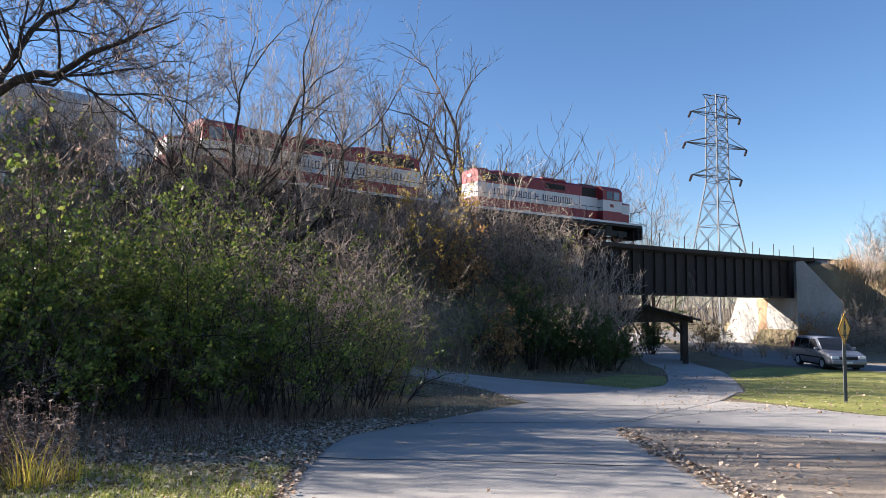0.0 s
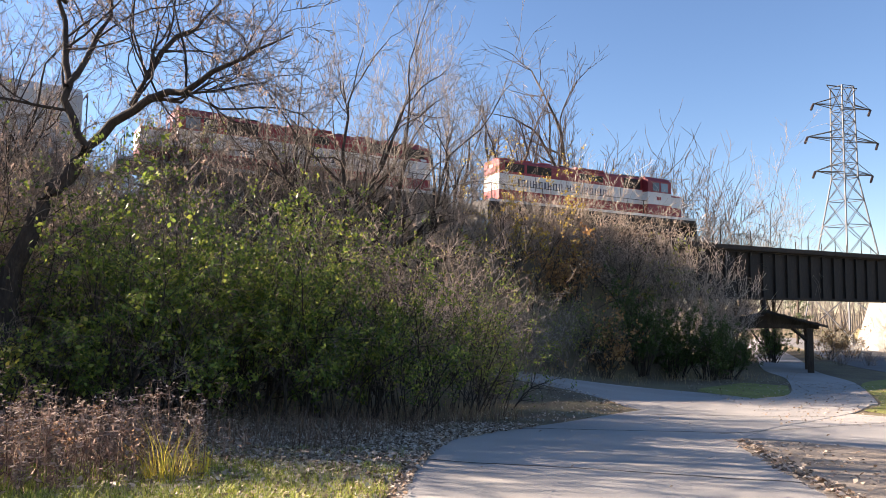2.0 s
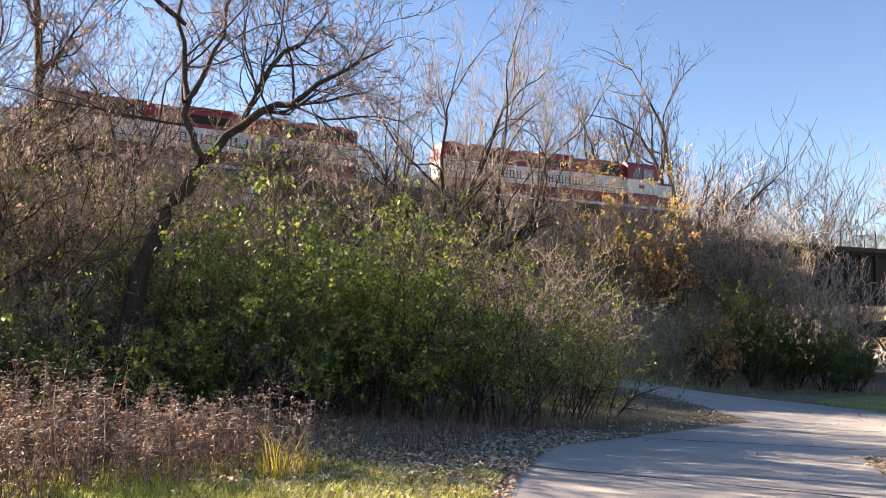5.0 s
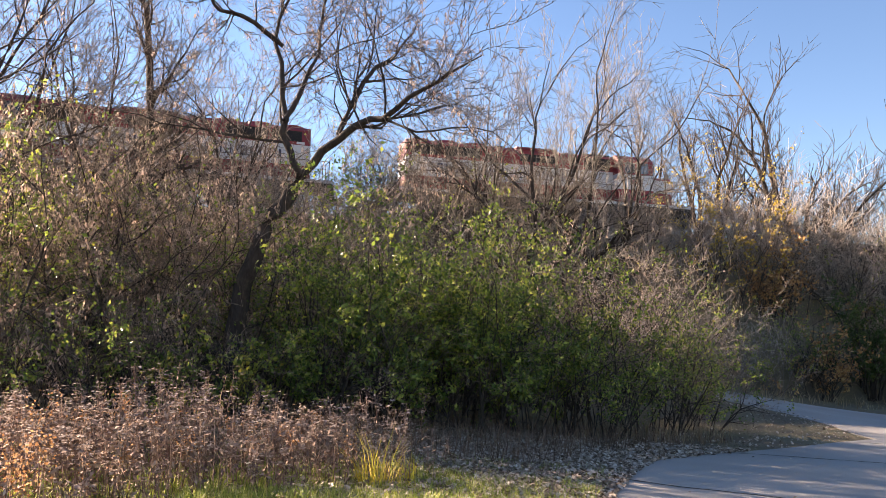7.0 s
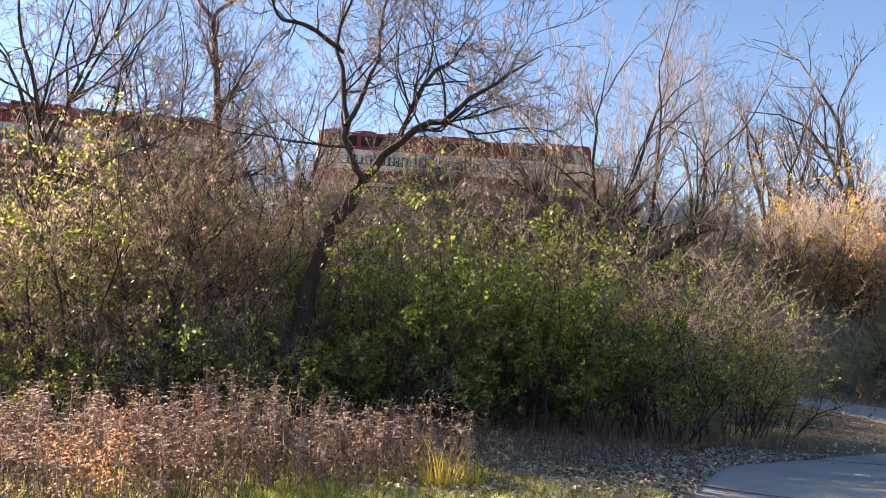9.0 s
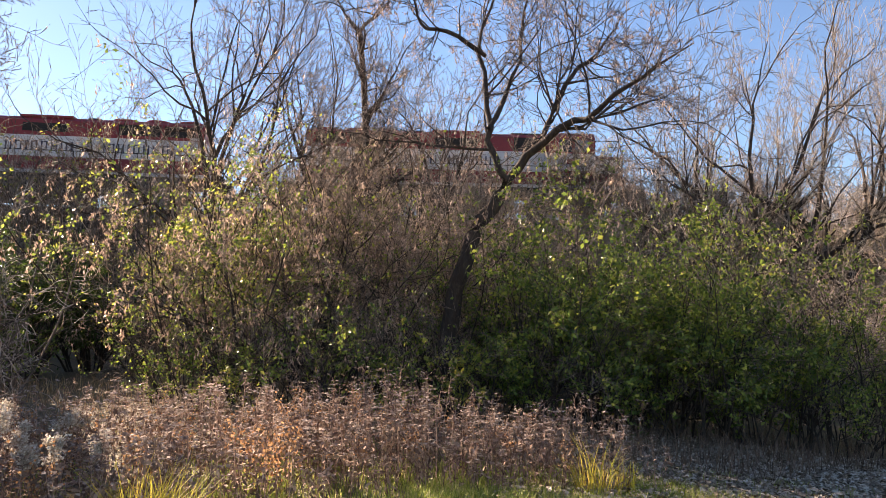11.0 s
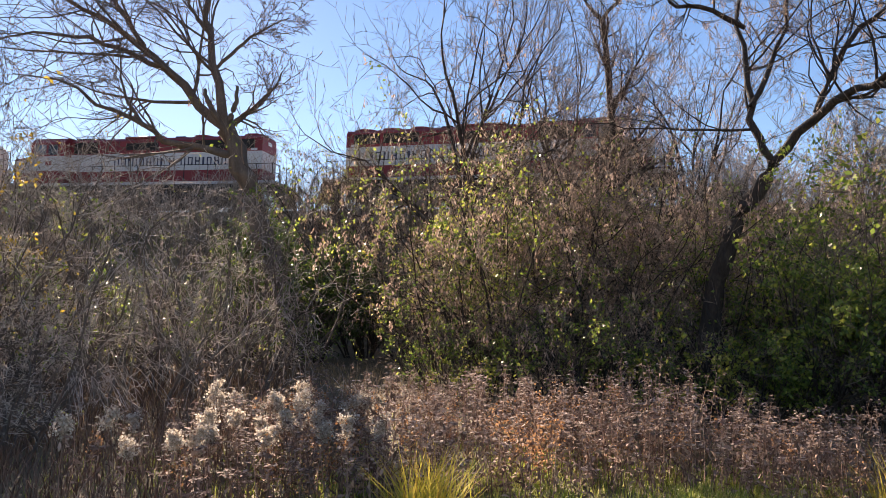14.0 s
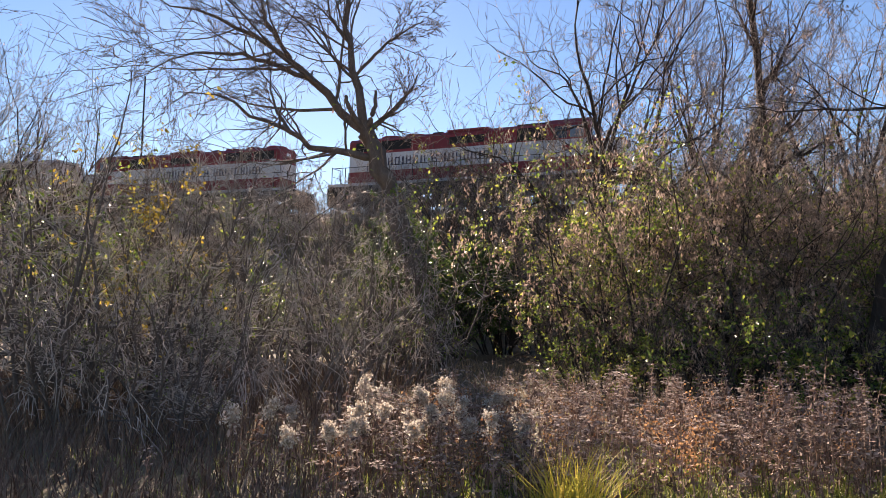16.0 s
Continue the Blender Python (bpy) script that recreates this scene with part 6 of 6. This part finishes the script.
    p = np.where(left, np.clip(0.2 + near_edge, 0, 1) * np.interp(az, [-5, 5, 26, 40, 60], [1, 1, 0.9, 0.25, 0.1]), 0.006)
    on_lawn = (~left) & (x > 5.4) & (y > 17.5)
    p = np.where(on_lawn, 0.25, p)
    dirt = (~left) & (x > 3.0) & (y < 14) & (x < 14)
    p = np.where(dirt, 0.12, p)
    k = rng.uniform(0, 1, len(x)) < p
    x2, y2, az2, d2 = scatter_polar(rng, 46000, 1, 36, 6.8, 15.5)
    e2 = np.interp(y2, [2, 7.1, 8.6, 10.6, 12.4, 14.2, 16.2, 18.9], [-1.25, -1.52, -1.7, -1.8, -1.74, -0.9, 0.22, 1.8])
    k2 = (x2 < e2 + 0.12) & (rng.uniform(0, 1, len(x2)) < np.interp(az2, [1, 12, 20, 26, 36], [1, 1, 0.9, 0.6, 0.3]) * np.interp(d2, [6.8, 8, 9.5, 12, 15.5], [0.45, 0.7, 1, 0.9, 0.4]))
    y3 = rng.uniform(5.5, 14.0, 1500)
    x3 = np.interp(y3, [2, 7.4, 9.2, 11.0, 13.7], [2.6, 2.85, 3.0, 3.1, 3.3]) + 0.12 + rng.normal(0, 0.08, 1500) + (rng.random(1500) < 0.2) * rng.uniform(0, 1.2, 1500)
    x, y, z = np.concatenate([x[k], x2[k2], x3]), np.concatenate([y[k], y2[k2], y3]), np.concatenate([z[k], height(x2[k2], y2[k2]), height(x3, y3)])
    n = len(x)
    a = rng.uniform(0, 2 * np.pi, n)
    s = rng.uniform(0.018, 0.046, n)
    tilt = rng.normal(0, 0.35, (n, 2))
    c = np.stack([x, y, z + 0.024 + rng.uniform(0, 0.03, n)], -1)
    u = np.stack([np.cos(a), np.sin(a), tilt[:, 0]], -1) * s[:, None]
    v = np.stack([-np.sin(a), np.cos(a), tilt[:, 1]], -1) * s[:, None] * 0.7
    bend = np.array([0, 0, 1.0]) * s[:, None] * 0.3
    V = np.stack([c - u, c - v + bend, c + u, c + v + bend], 1).reshape(-1, 3)
    tagged(new("fallen_leaves", mesh_np("fallen_leaves", V, np.arange(n * 4).reshape(n, 4), [M["litter"]])), "dry curled fallen leaves on grass and trail", "leaves", kind="stuff")


ground_cover()


def far_woods():
    """Leafless woods on the skyline, as many thin upright twigs."""
    rng = np.random.default_rng(303)
    n = 3000
    a = rng.uniform(-70, 130, n)
    d = rng.uniform(150, 240, n)
    ar = np.radians(a)
    x, y = -np.sin(ar) * d, np.cos(ar) * d
    hgt = 6 + 5 * (0.5 + 0.5 * np.sin(a * 0.9) * np.sin(a * 0.37 + 1)) * rng.uniform(0.6, 1.1, n)
    P, R = grow(rng, np.stack([x, y, np.full(n, -2.2)], -1), np.array([[0, 0, 1.0]]) + rng.normal(0, 0.12, (n, 3)), hgt, np.full(n, 0.14), np.full(n, 0.04), 4, 0.1, 0.05)
    B, BR = shoots(rng, P, R, 4, 0.25, 1.0, 38, 0.4, 2, 0.15, 0.05, floor=0.06)
    V, F = tubes([(P, R, 3), (B, BR, 3)])
    tagged(new("far_woods", mesh_np("far_woods", V, F, [M["far_wood"]])), "distant hazy bare woods along the skyline", "woods", kind="stuff")


far_woods()


def conifer(az, dist, scale):
    """A pine: a straight trunk with whorls of drooping needled boughs."""
    rng = np.random.default_rng(404)
    p = on_ground(polar(az, dist), 0.1)
    ob = thing("pine_tree", "dark green pine tree beyond the bridge", "tree", at=pose(p.x, p.y, p.z))
    P, R = grow(rng, np.zeros((1, 3)), np.array([[0, 0, 1.0]]), np.array([9.0]), np.array([0.16]), np.array([0.02]), 10, 0.02, 0.05)
    B, BR = shoots(rng, P, R, 70, 0.15, 0.98, 82, 0.26, 5, 0.06, -0.03, thin=0.3)
    V, F = tubes([(P, R, 6), (B, BR, 4)])
    mesh_part("trunk", V, F, M["bark_dark"], ob)
    V, F = leaf_quads(rng, along(rng, B, 9000, 0.15, 1.0, 0.07), 0.22, narrow=0.12)
    mesh_part("needles", V, F, M["leaf_pine"], ob)
    ob.scale = (scale,) * 3


conifer(-18.0, 92, 0.95)


def snag():
    """A broken dead stem leaning out of the shrubs."""
    root = on_ground(polar(29.2, 18.2), 0.1)
    rng = np.random.default_rng(7)
    P = spline([(0, 0, 0), (0.25, -0.1, 1.8), (0.55, -0.2, 3.4), (0.95, -0.3, 4.6)], 10)[None]
    P[:, 1:] += rng.normal(0, 0.03, P[:, 1:].shape)
    V, F = tubes([(P, np.linspace(0.2, 0.13, 10)[None], 9)])
    ob = thing("dead_snag", "broken dead tree stem leaning among shrubs", "tree stump", at=pose(*root))
    mesh_part("stem", V, F, M["bark_grey"], ob, soft=True)
    bm = bmesh.new()
    rod(bm, (0.93, -0.3, 4.56), (1.02, -0.33, 4.78), 0.125, 9, 0.05)
    part("splintered_top", bm, M["bark_grey"], ob)


snag()


def slender_pole():
    p = on_ground(polar(94.3, 62))
    bm = bmesh.new()
    rod(bm, (0, 0, 0), (0, 0, 19.5 - p.z), 0.09, 8, 0.06)
    tagged(part("slender_pole", bm, M["under_black"], at=pose(*p)), "thin dark pole standing beyond the railway", "pole")


slender_pole()

motions()
